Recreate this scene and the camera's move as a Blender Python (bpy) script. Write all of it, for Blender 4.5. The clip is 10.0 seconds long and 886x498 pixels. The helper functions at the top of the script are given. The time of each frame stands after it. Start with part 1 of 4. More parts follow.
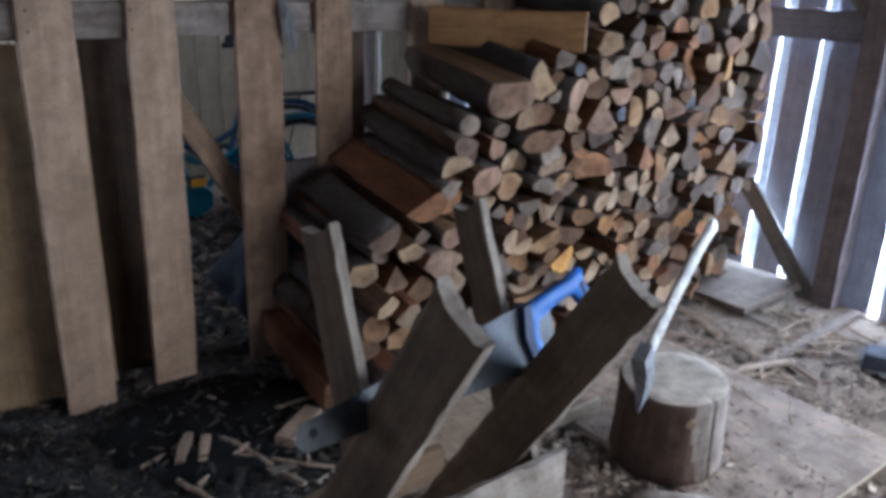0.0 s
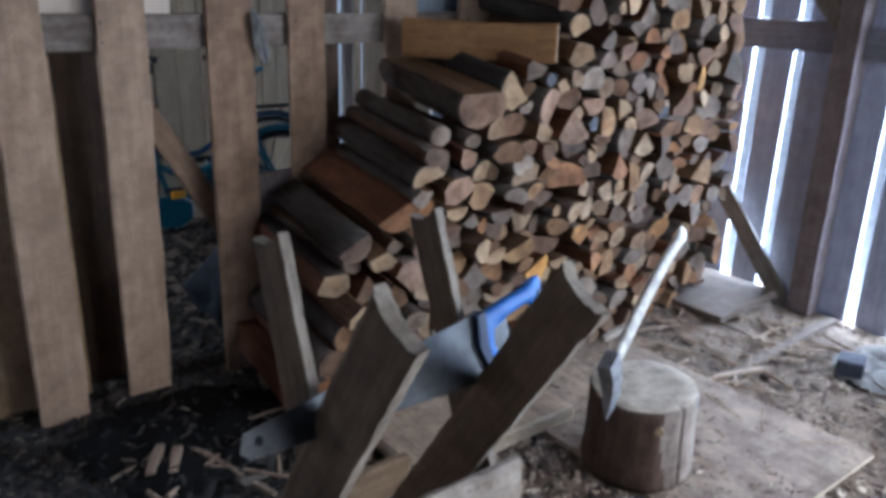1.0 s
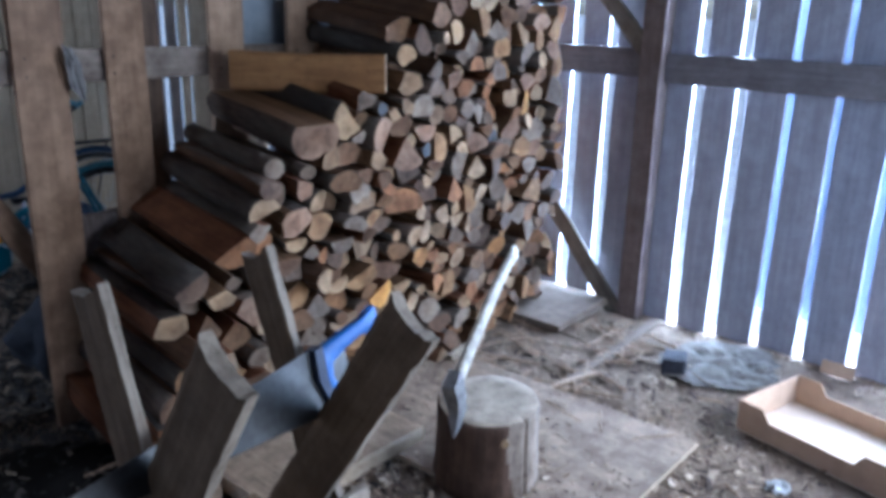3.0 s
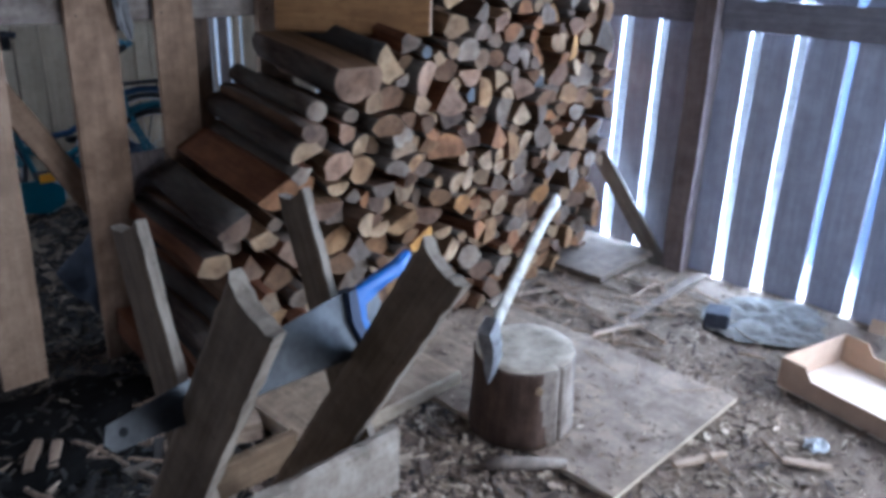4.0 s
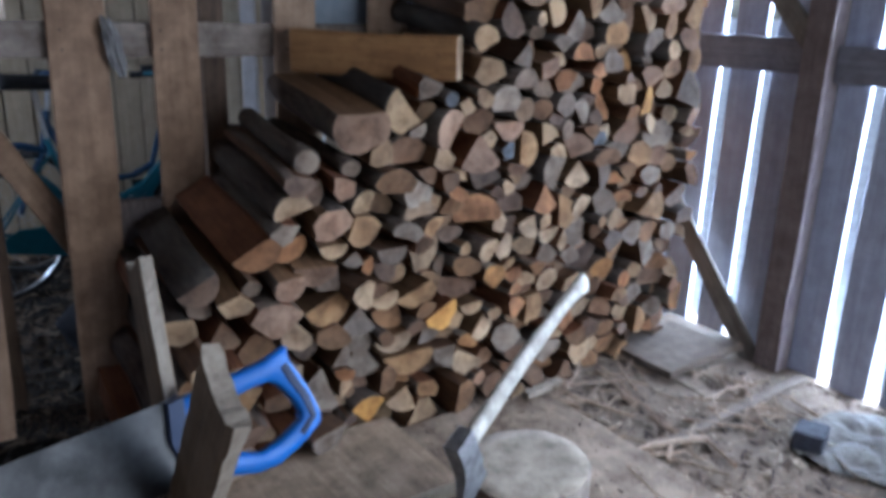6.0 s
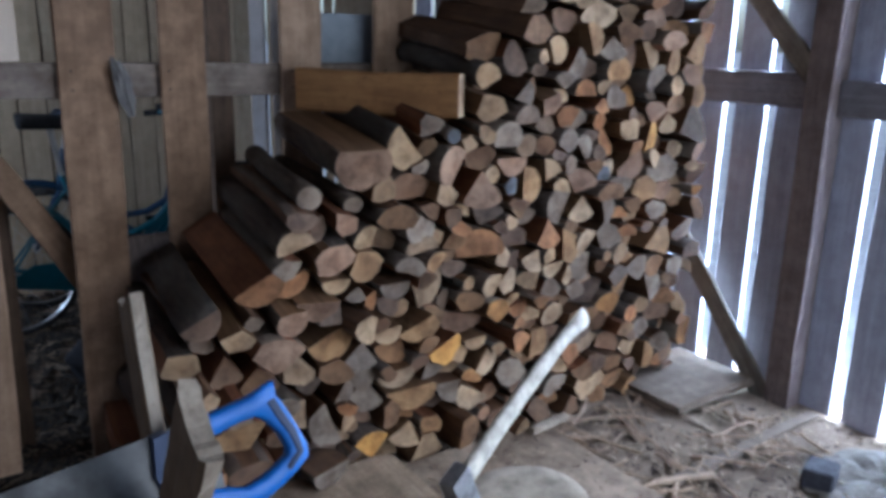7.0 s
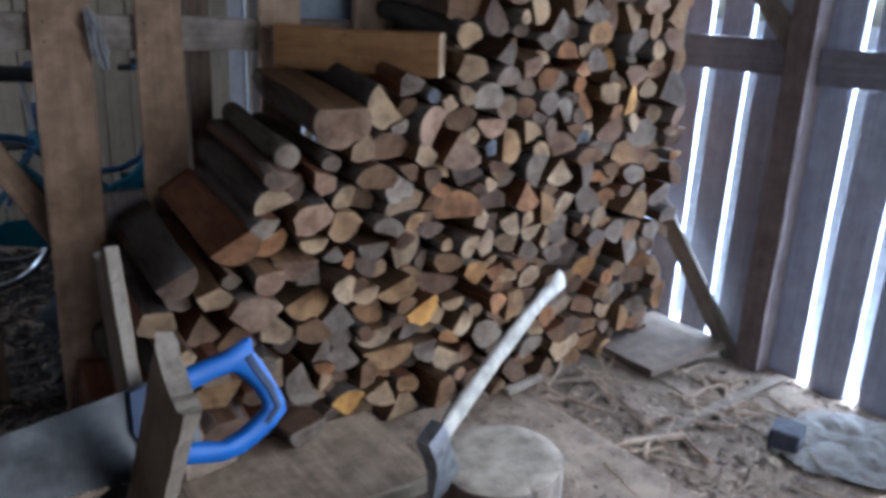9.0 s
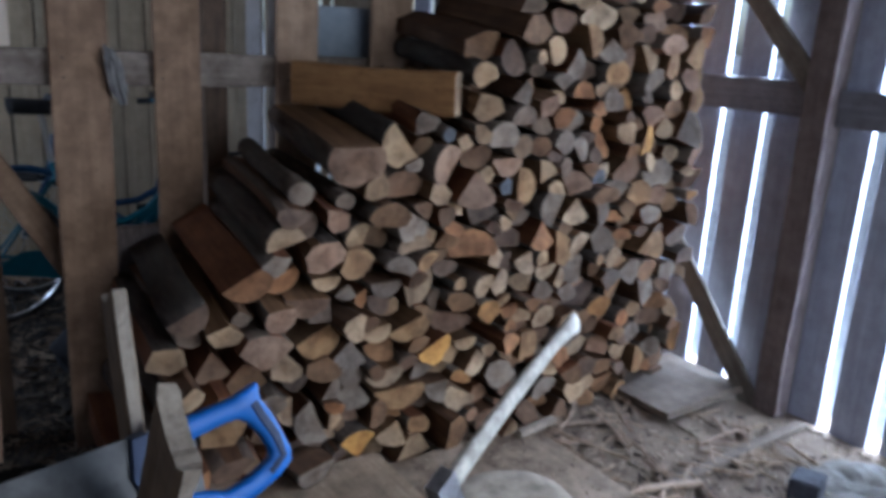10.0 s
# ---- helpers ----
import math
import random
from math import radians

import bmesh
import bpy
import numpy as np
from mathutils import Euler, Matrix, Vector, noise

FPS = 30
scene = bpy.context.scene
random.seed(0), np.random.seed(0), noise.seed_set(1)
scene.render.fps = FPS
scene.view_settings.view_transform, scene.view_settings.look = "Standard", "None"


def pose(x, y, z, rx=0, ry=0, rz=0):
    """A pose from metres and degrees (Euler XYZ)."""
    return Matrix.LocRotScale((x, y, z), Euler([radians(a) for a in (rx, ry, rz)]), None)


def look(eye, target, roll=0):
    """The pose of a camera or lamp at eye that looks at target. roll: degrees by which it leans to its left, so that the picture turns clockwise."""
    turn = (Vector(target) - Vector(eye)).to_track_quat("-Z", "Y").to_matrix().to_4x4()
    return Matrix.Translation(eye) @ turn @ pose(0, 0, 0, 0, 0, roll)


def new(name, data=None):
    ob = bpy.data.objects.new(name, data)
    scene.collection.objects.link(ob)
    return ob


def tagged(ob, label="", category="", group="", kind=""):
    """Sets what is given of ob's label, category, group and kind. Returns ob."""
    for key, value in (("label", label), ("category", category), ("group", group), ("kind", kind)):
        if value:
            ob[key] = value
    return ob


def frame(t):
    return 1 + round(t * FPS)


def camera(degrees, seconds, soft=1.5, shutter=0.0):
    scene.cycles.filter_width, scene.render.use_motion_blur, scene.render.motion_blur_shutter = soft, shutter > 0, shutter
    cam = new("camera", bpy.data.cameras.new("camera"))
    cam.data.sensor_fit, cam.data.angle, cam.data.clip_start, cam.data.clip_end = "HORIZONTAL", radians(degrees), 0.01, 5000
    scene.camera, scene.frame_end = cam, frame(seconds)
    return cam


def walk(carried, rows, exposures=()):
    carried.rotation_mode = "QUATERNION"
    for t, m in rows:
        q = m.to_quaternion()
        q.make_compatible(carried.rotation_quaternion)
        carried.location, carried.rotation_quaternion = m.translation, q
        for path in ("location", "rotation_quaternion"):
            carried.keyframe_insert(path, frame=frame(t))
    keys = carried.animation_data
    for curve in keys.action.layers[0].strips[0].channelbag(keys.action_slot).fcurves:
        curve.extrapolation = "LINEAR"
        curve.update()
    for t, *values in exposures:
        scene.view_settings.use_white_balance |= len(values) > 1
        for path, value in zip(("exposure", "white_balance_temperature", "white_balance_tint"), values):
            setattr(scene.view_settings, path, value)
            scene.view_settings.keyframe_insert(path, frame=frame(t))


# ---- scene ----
cam = camera(59.0, 10.0, 4.0, 0.8)
PATH = [
    (0, (0.105, -0.114, 1.504), (1.261, 1.371, 0.827), 1.8),
    (0.5, (0.124, -0.15, 1.51), (1.291, 1.335, 0.85), 2.2),
    (1, (0.157, -0.172, 1.507), (1.33, 1.311, 0.857), 1.6),
    (1.5, (0.185, -0.196, 1.528), (1.402, 1.29, 0.97), 0.9),
    (2, (0.182, -0.209, 1.54), (1.471, 1.223, 1.002), 0.5),
    (2.5, (0.162, -0.212, 1.55), (1.556, 1.107, 0.986), 0.8),
    (3, (0.168, -0.216, 1.538), (1.625, 1.021, 0.95), 1.4),
    (3.2, (0.168, -0.226, 1.537), (1.597, 1.016, 0.89), 1.7),
    (4.5, (0.261, -0.231, 1.515), (1.594, 1.071, 0.789), 2.2),
    (5, (0.469, -0.184, 1.478), (1.794, 1.116, 0.734), 3.4),
    (5.5, (0.695, -0.124, 1.482), (1.905, 1.288, 0.747), 3.3),
    (5.7, (0.765, -0.142, 1.455), (1.906, 1.355, 0.781), 2.4),
    (7, (0.847, -0.216, 1.465), (1.923, 1.391, 0.952), 1.3),
    (7.5, (0.848, -0.217, 1.456), (1.949, 1.369, 0.935), 1.1),
    (8, (0.839, -0.215, 1.456), (1.921, 1.374, 0.904), 2.0),
    (8.5, (0.84, -0.218, 1.455), (1.917, 1.362, 0.868), 2.6),
    (9, (0.844, -0.217, 1.457), (1.954, 1.334, 0.857), 2.6),
    (9.5, (0.849, -0.213, 1.461), (1.985, 1.335, 0.9), 2.1),
    (10, (0.863, -0.193, 1.473), (1.953, 1.4, 0.949), 3.1),
]
walk(cam, [(t, look(eye, target, roll)) for t, eye, target, roll in PATH], [(0.0, 0.87, 5020, 10), (1.0, 0.92, 5030, 10), (2.0, 1.13, 4830, 10), (3.0, 1.05, 4730, 10), (4.5, 0.97, 4830, 10), (5.5, 0.87, 4930, 10), (7.5, 0.63, 5030, 10), (9.0, 0.60, 5030, 10), (10.0, 0.40, 5030, 10)])

# ---- light ----
world = bpy.data.worlds.new("sky")
scene.world = world
world.use_nodes = True
wn = world.node_tree
sky = wn.nodes.new("ShaderNodeTexSky")
sky.sky_type, sky.sun_disc = "NISHITA", False
sky.sun_elevation, sky.sun_rotation = radians(38), radians(150)
sky.air_density, sky.dust_density = 1.0, 2.5
wn.nodes["Background"].inputs[1].default_value = 0.15
wn.links.new(sky.outputs[0], wn.nodes["Background"].inputs[0])
sun = new("sun", bpy.data.lights.new("sun", "SUN"))
sun.data.energy, sun.data.angle, sun.data.color = 1.2, radians(12), (1.0, 0.95, 0.88)
sun.matrix_basis = look((0, 0, 0), (-math.sin(radians(150)) * 0.79, -math.cos(radians(150)) * 0.79, -0.62))
# daylight in the wide open front, behind the walker, and in the gaps of the east wall
def daylight(name, eye, target, wide, high, watts, colour, spread=180):
    lamp = new(name, bpy.data.lights.new(name, "AREA"))
    lamp.data.shape, lamp.data.size, lamp.data.size_y = "RECTANGLE", wide, high
    lamp.data.energy, lamp.data.color = watts, colour
    lamp.data.spread = radians(spread)
    lamp.matrix_basis = look(eye, target)


daylight("door_daylight", (2.55, -1.62, 1.45), (2.0, 2.4, 1.3), 1.7, 1.4, 17, (1.0, 0.98, 0.94))
daylight("side_door_daylight", (3.86, -0.95, 1.05), (2.9, 0.95, 0.2), 1.2, 2.0, 16.5, (0.93, 0.97, 1.0), 110)
# two fill lamps, no source seen: for the east wall and the back
daylight("west_fill", (-1.24, -0.6, 1.6), (3.84, 1.1, 1.6), 1.0, 0.8, 0.8, (0.95, 0.96, 1.0))
daylight("back_fill", (-1.24, 3.95, 1.7), (3.0, 4.7, 1.3), 1.3, 0.8, 24, (0.95, 0.97, 1.0))
daylight("gap_daylight", (3.93, 0.98, 1.1), (0.0, 0.98, 0.9), 2.7, 2.2, 700, (0.85, 0.93, 1.0))

# ---- materials ----
def nodes_of(name):
    m = bpy.data.materials.new(name)
    m.use_nodes = True
    n = m.node_tree
    return m, n, n.nodes["Principled BSDF"]


def add(n, kind, **props):
    node = n.nodes.new(kind)
    for key, value in props.items():
        node.inputs[key].default_value = value
    return node


def ramp(n, source, stops):
    r = n.nodes.new("ShaderNodeValToRGB")
    while len(r.color_ramp.elements) < len(stops):
        r.color_ramp.elements.new(0.5)
    for e, (at, colour) in zip(r.color_ramp.elements, stops):
        e.position, e.color = at, (*colour, 1)
    n.links.new(source, r.inputs[0])
    return r.outputs[0]


def mixed(n, factor, a, b, mode="MIX"):
    mx = n.nodes.new("ShaderNodeMix")
    mx.data_type, mx.blend_type = "RGBA", mode
    for value, slot in ((factor, 0), (a, 6), (b, 7)):
        if isinstance(value, bpy.types.NodeSocket):
            n.links.new(value, mx.inputs[slot])
        elif isinstance(value, tuple):
            mx.inputs[slot].default_value = (*value, 1)
        else:
            mx.inputs[slot].default_value = value
    return mx.outputs[2]


def coords(n, scale):
    tc, mp = n.nodes.new("ShaderNodeTexCoord"), n.nodes.new("ShaderNodeMapping")
    n.links.new(tc.outputs["Object"], mp.inputs[0])
    mp.inputs["Scale"].default_value = scale
    info = n.nodes.new("ShaderNodeObjectInfo")
    shift = n.nodes.new("ShaderNodeVectorMath")
    shift.operation = "MULTIPLY_ADD"
    n.links.new(info.outputs["Random"], shift.inputs[0])
    shift.inputs[1].default_value = (37.0, 19.0, 53.0)
    n.links.new(mp.outputs[0], shift.inputs[2])
    return shift.outputs[0], info.outputs["Random"], tc.outputs["Object"]


def noise_at(n, vector, scale, detail=5.0, rough=0.6):
    t = add(n, "ShaderNodeTexNoise", Scale=scale, Detail=detail, Roughness=rough)
    n.links.new(vector, t.inputs["Vector"])
    return t.outputs[0]


def bumped(n, bsdf, height, strength, distance=0.004):
    b = add(n, "ShaderNodeBump", Strength=strength, Distance=distance)
    n.links.new(height, b.inputs["Height"])
    n.links.new(b.outputs[0], bsdf.inputs["Normal"])


def wood(name, dark, light, axis=2, rough=0.75, vary=0.35, dirt=0.5, grain=1.0):
    """Sawn or split wood with its grain along one local axis, stained and dirty in patches."""
    m, n, bsdf = nodes_of(name)
    scale = [22.0 * grain] * 3
    scale[axis] = 1.3
    v, rnd, obj = coords(n, tuple(scale))
    g = noise_at(n, v, 2.2, 8, 0.65)
    base = ramp(n, g, [(0.28, dark), (0.72, light)])
    tone = ramp(n, rnd, [(0.0, (1 - vary,) * 3), (0.5, (1.0, 0.97, 0.93)), (1.0, (1 - vary * 0.4, 1 - vary * 0.5, 1 - vary * 0.55))])
    base = mixed(n, 1.0, base, tone, "MULTIPLY")
    spots = ramp(n, noise_at(n, obj, 9.0, 6, 0.7), [(0.38, (0.30, 0.26, 0.22)), (0.62, (1.0, 1.0, 1.0))])
    base = mixed(n, dirt, base, mixed(n, 1.0, base, spots, "MULTIPLY"))
    specks = ramp(n, noise_at(n, obj, 75.0, 3, 0.55), [(0.30, (0.35, 0.31, 0.27)), (0.40, (1.0, 1.0, 1.0))])
    base = mixed(n, 0.38, base, mixed(n, 1.0, base, specks, "MULTIPLY"))
    n.links.new(base, bsdf.inputs["Base Color"])
    bsdf.inputs["Roughness"].default_value = rough
    bsdf.inputs["Specular IOR Level"].default_value = 0.25
    bumped(n, bsdf, g, 0.55, 0.003)
    return m


def end_grain(name, stops, ring=95.0, vary=True):
    """Cut end of a log: year rings round the pith at the object's origin, drying cracks, saw marks and dirt."""
    m, n, bsdf = nodes_of(name)
    v, rnd, obj = coords(n, (1, 1, 1))
    flat = n.nodes.new("ShaderNodeVectorMath")
    flat.operation = "MULTIPLY"
    n.links.new(obj, flat.inputs[0])
    flat.inputs[1].default_value = (1, 0, 1)
    away = n.nodes.new("ShaderNodeVectorMath")
    away.operation = "LENGTH"
    n.links.new(flat.outputs[0], away.inputs[0])
    wob = add(n, "ShaderNodeMath")
    wob.operation = "MULTIPLY_ADD"
    n.links.new(noise_at(n, v, 14, 3), wob.inputs[0])
    wob.inputs[1].default_value = 0.03
    n.links.new(away.outputs["Value"], wob.inputs[2])
    sine = add(n, "ShaderNodeMath")
    sine.operation = "MULTIPLY"
    n.links.new(wob.outputs[0], sine.inputs[0])
    sine.inputs[1].default_value = ring * 6.28
    ringv = n.nodes.new("ShaderNodeMath")
    ringv.operation = "SINE"
    n.links.new(sine.outputs[0], ringv.inputs[0])
    base = ramp(n, rnd, stops)
    rings = ramp(n, ringv.outputs[0], [(0.0, (0.80, 0.76, 0.70)), (1.0, (1.0, 1.0, 1.0))])
    base = mixed(n, 0.7, base, mixed(n, 1.0, base, rings, "MULTIPLY"))
    heart = ramp(n, wob.outputs[0], [(0.02, (0.80, 0.68, 0.58)), (0.075, (1.0, 1.0, 1.0))])
    base = mixed(n, 0.6, base, mixed(n, 1.0, base, heart, "MULTIPLY"))
    stain = noise_at(n, v, 16.0, 7, 0.7)
    spots = ramp(n, stain, [(0.36, (0.34, 0.31, 0.29)), (0.58, (1.0, 1.0, 1.0))])
    base = mixed(n, 0.75, base, mixed(n, 1.0, base, spots, "MULTIPLY"))
    crack = n.nodes.new("ShaderNodeTexVoronoi")
    crack.feature = "DISTANCE_TO_EDGE"
    crack.inputs["Scale"].default_value = 24.0
    n.links.new(v, crack.inputs["Vector"])
    cracks = ramp(n, crack.outputs["Distance"], [(0.0, (0.45, 0.40, 0.36)), (0.035, (1.0, 1.0, 1.0))])
    base = mixed(n, 0.12, base, mixed(n, 1.0, base, cracks, "MULTIPLY"))
    broad = ramp(n, noise_at(n, v, 5.0, 3, 0.5), [(0.40, (0.62, 0.60, 0.60)), (0.60, (1.06, 1.04, 1.0))])
    base = mixed(n, 0.8, base, mixed(n, 1.0, base, broad, "MULTIPLY"))
    n.links.new(base, bsdf.inputs["Base Color"])
    bsdf.inputs["Roughness"].default_value = 0.85
    bsdf.inputs["Specular IOR Level"].default_value = 0.2
    bumped(n, bsdf, stain, 0.5, 0.004)
    return m


def bark(name, dark, light, axis=1):
    m, n, bsdf = nodes_of(name)
    scale = [1.0] * 3
    scale[axis] = 0.22
    v, rnd, obj = coords(n, tuple(scale))
    g = noise_at(n, v, 60.0, 8, 0.7)
    big = noise_at(n, v, 9.0, 4, 0.6)
    base = ramp(n, g, [(0.30, dark), (0.75, light)])
    base = mixed(n, ramp(n, big, [(0.45, (0, 0, 0)), (0.65, (0.6, 0.6, 0.6))]), base, (0.085, 0.080, 0.062))
    tone = ramp(n, rnd, [(0.0, (0.65, 0.65, 0.68)), (1.0, (1.2, 1.08, 1.0))])
    n.links.new(mixed(n, 1.0, base, tone, "MULTIPLY"), bsdf.inputs["Base Color"])
    bsdf.inputs["Roughness"].default_value = 0.95
    bsdf.inputs["Specular IOR Level"].default_value = 0.15
    bumped(n, bsdf, g, 0.9, 0.008)
    return m


def plain(name, colour, rough=0.5, metal=0.0, vary=0.25, scale=25.0, bump=0.1):
    m, n, bsdf = nodes_of(name)
    v, rnd, obj = coords(n, (1, 1, 1))
    g = noise_at(n, v, scale, 6, 0.65)
    low = tuple(c * (1 - vary) for c in colour)
    n.links.new(ramp(n, g, [(0.35, low), (0.65, colour)]), bsdf.inputs["Base Color"])
    rr = ramp(n, g, [(0.3, (min(1, rough + 0.15),) * 3), (0.7, (rough,) * 3)])
    n.links.new(rr, bsdf.inputs["Roughness"])
    bsdf.inputs["Metallic"].default_value = metal
    bumped(n, bsdf, g, bump, 0.002)
    return m


def soil(name):
    m, n, bsdf = nodes_of(name)
    v, rnd, obj = coords(n, (1, 1, 1))
    fine, mid, big = noise_at(n, v, 130.0, 6, 0.75), noise_at(n, v, 22.0, 6, 0.65), noise_at(n, v, 2.3, 4, 0.6)
    base = ramp(n, fine, [(0.30, (0.085, 0.062, 0.044)), (0.52, (0.235, 0.178, 0.130)), (0.74, (0.45, 0.355, 0.26))])
    base = mixed(n, ramp(n, mid, [(0.4, (0.75, 0.75, 0.75)), (0.65, (0, 0, 0))]), base, (0.155, 0.110, 0.076))
    base = mixed(n, ramp(n, big, [(0.42, (0, 0, 0)), (0.62, (0.55, 0.55, 0.55))]), base, (0.30, 0.228, 0.16))
    n.links.new(base, bsdf.inputs["Base Color"])
    bsdf.inputs["Roughness"].default_value = 0.95
    bsdf.inputs["Specular IOR Level"].default_value = 0.15
    bumped(n, bsdf, fine, 0.8, 0.01)
    return m


def chips(name, stops):
    """Loose flakes: each island of the mesh has its own tone."""
    m, n, bsdf = nodes_of(name)
    geo = n.nodes.new("ShaderNodeNewGeometry")
    v, rnd, obj = coords(n, (1, 1, 1))
    base = ramp(n, geo.outputs["Random Per Island"], stops)
    g = noise_at(n, v, 80.0, 4, 0.6)
    base = mixed(n, 0.5, base, mixed(n, 1.0, base, ramp(n, g, [(0.35, (0.5, 0.47, 0.44)), (0.65, (1, 1, 1))]), "MULTIPLY"))
    n.links.new(base, bsdf.inputs["Base Color"])
    bsdf.inputs["Roughness"].default_value = 0.9
    return m


TONES = [(0.0, (0.361, 0.257, 0.150)), (0.14, (0.238, 0.141, 0.074)), (0.28, (0.145, 0.105, 0.081)), (0.40, (0.273, 0.164, 0.085)), (0.52, (0.115, 0.067, 0.039)),
         (0.66, (0.311, 0.215, 0.122)), (0.78, (0.169, 0.130, 0.102)), (0.90, (0.250, 0.143, 0.081)), (1.0, (0.307, 0.160, 0.053))]
M_END = end_grain("log_end", TONES)
M_SPLIT = wood("split_wood", (0.070, 0.034, 0.016), (0.175, 0.094, 0.046), axis=1, vary=0.45, grain=1.2)
M_BARK = bark("bark", (0.022, 0.017, 0.013), (0.118, 0.088, 0.066))
M_END_ORANGE = end_grain("orange_end", [(0.0, (0.52, 0.27, 0.065)), (1.0, (0.50, 0.28, 0.09))])
M_END_PALE = end_grain("pale_end", [(0.0, (0.44, 0.31, 0.18)), (1.0, (0.46, 0.345, 0.225))])
M_END_GREY = end_grain("grey_end", [(0.0, (0.215, 0.172, 0.132)), (1.0, (0.29, 0.24, 0.19))])
M_END_PINK = end_grain("pink_end", [(0.0, (0.30, 0.19, 0.125)), (1.0, (0.34, 0.225, 0.15))])
M_END_RED = end_grain("red_end", [(0.0, (0.34, 0.165, 0.072)), (1.0, (0.36, 0.19, 0.09))])
M_END_TAN = end_grain("tan_end", [(0.0, (0.36, 0.215, 0.10)), (1.0, (0.39, 0.25, 0.13))])
M_END_BLUE = end_grain("blue_end", [(0.0, (0.13, 0.145, 0.165)), (1.0, (0.15, 0.165, 0.185))])
M_SPLIT_RED = wood("red_split", (0.085, 0.030, 0.012), (0.22, 0.088, 0.036), axis=1, vary=0.1)
M_SPLIT_TAN = wood("tan_split", (0.105, 0.056, 0.025), (0.235, 0.135, 0.064), axis=1, vary=0.1, dirt=0.3)
M_FENCE = wood("fence_board", (0.33, 0.220, 0.138), (0.47, 0.335, 0.225), vary=0.12, dirt=0.5, grain=0.8)
# darker fence wood, with the weak light low beside the stack in its colour
M_FENCE_RED = wood("fence_board_dark", (0.22, 0.135, 0.078), (0.335, 0.218, 0.132), vary=0.15, dirt=0.6, grain=0.8)
M_BLOCK_BARK = wood("block_bark", (0.035, 0.020, 0.013), (0.125, 0.074, 0.047), axis=2, vary=0.02, dirt=0.6, grain=0.6)
M_RAIL = wood("rail_wood", (0.20, 0.155, 0.12), (0.34, 0.28, 0.225), axis=2, vary=0.15, dirt=0.7)
# pale blue-grey: the glare haze from the gaps is put into the plank colour
M_PLANK = wood("barn_plank", (0.31, 0.325, 0.405), (0.46, 0.485, 0.595), vary=0.2, dirt=0.3)
M_BEAM = wood("barn_beam", (0.13, 0.102, 0.098), (0.24, 0.195, 0.182), vary=0.2, dirt=0.5)
# bluish rail tone, likewise with the haze painted in
M_EAST_RAIL = wood("east_rail", (0.155, 0.150, 0.170), (0.27, 0.265, 0.295), vary=0.1, dirt=0.4)
M_BEAM_X = wood("barn_rail", (0.09, 0.07, 0.060), (0.18, 0.145, 0.125), axis=1, vary=0.2, dirt=0.5)
M_ROOF = wood("roof_board", (0.09, 0.065, 0.05), (0.17, 0.125, 0.095), axis=1, vary=0.3)
M_CREAM = wood("cream_plank", (0.46, 0.38, 0.26), (0.62, 0.53, 0.39), vary=0.15, dirt=0.25)
M_BUCK = wood("sawbuck_wood", (0.110, 0.070, 0.036), (0.200, 0.136, 0.077), vary=0.12, dirt=0.6)
M_BUCK_PALE = wood("weathered_board", (0.30, 0.25, 0.195), (0.46, 0.395, 0.315), vary=0.05, dirt=0.8, grain=0.35)
M_BUCK_CUT = wood("weathered_cut", (0.25, 0.205, 0.155), (0.45, 0.385, 0.30), vary=0.1, dirt=0.6, grain=1.6)
M_PLY = wood("plywood", (0.21, 0.155, 0.108), (0.32, 0.245, 0.175), axis=1, vary=0.05, dirt=0.75, grain=0.5)
M_PLY_EDGE = wood("plywood_edge", (0.42, 0.34, 0.24), (0.58, 0.49, 0.36), axis=0, vary=0.05, dirt=0.3)
M_PLANK_LOW = wood("floor_plank", (0.25, 0.18, 0.12), (0.44, 0.335, 0.225), axis=0, vary=0.05, dirt=0.6)
M_BLOCK = wood("block_side", (0.17, 0.135, 0.105), (0.37, 0.31, 0.25), axis=2, vary=0.02, dirt=0.8, grain=0.45)
M_SOIL = soil("trodden_soil")
M_CHIPS = chips("wood_chips", [(0.0, (0.05, 0.035, 0.025)), (0.4, (0.16, 0.11, 0.075)), (0.75, (0.30, 0.22, 0.15)), (1.0, (0.52, 0.42, 0.30))])
# dark bark, taken down to near black to hold the floor's shade too
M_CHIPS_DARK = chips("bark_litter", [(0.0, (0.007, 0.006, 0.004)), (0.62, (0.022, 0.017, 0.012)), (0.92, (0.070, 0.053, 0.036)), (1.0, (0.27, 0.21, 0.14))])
M_STICK = wood("stick_wood", (0.27, 0.19, 0.125), (0.52, 0.40, 0.285), vary=0.5)
M_STEEL = plain("saw_steel", (0.075, 0.076, 0.077), 0.34, 0.85, 0.45, 18)
M_BLUE = plain("blue_plastic", (0.006, 0.095, 0.36), 0.42, 0.0, 0.12, 40, 0.05)
M_BLUE_DARK = plain("dark_rubber", (0.010, 0.022, 0.060), 0.6, 0.0, 0.2)
M_AXE = plain("axe_steel", (0.36, 0.36, 0.37), 0.38, 0.9, 0.45, 35)
M_HANDLE = plain("axe_handle_paint", (0.50, 0.455, 0.365), 0.45, 0.0, 0.5, 26)
M_CARD = plain("cardboard", (0.47, 0.33, 0.225), 0.85, 0.0, 0.15, 14)
M_CARD_IN = plain("cardboard_inside", (0.66, 0.55, 0.43), 0.85, 0.0, 0.12, 12)
M_BLACK = plain("black_plastic", (0.010, 0.010, 0.011), 0.85, 0.0, 0.3)
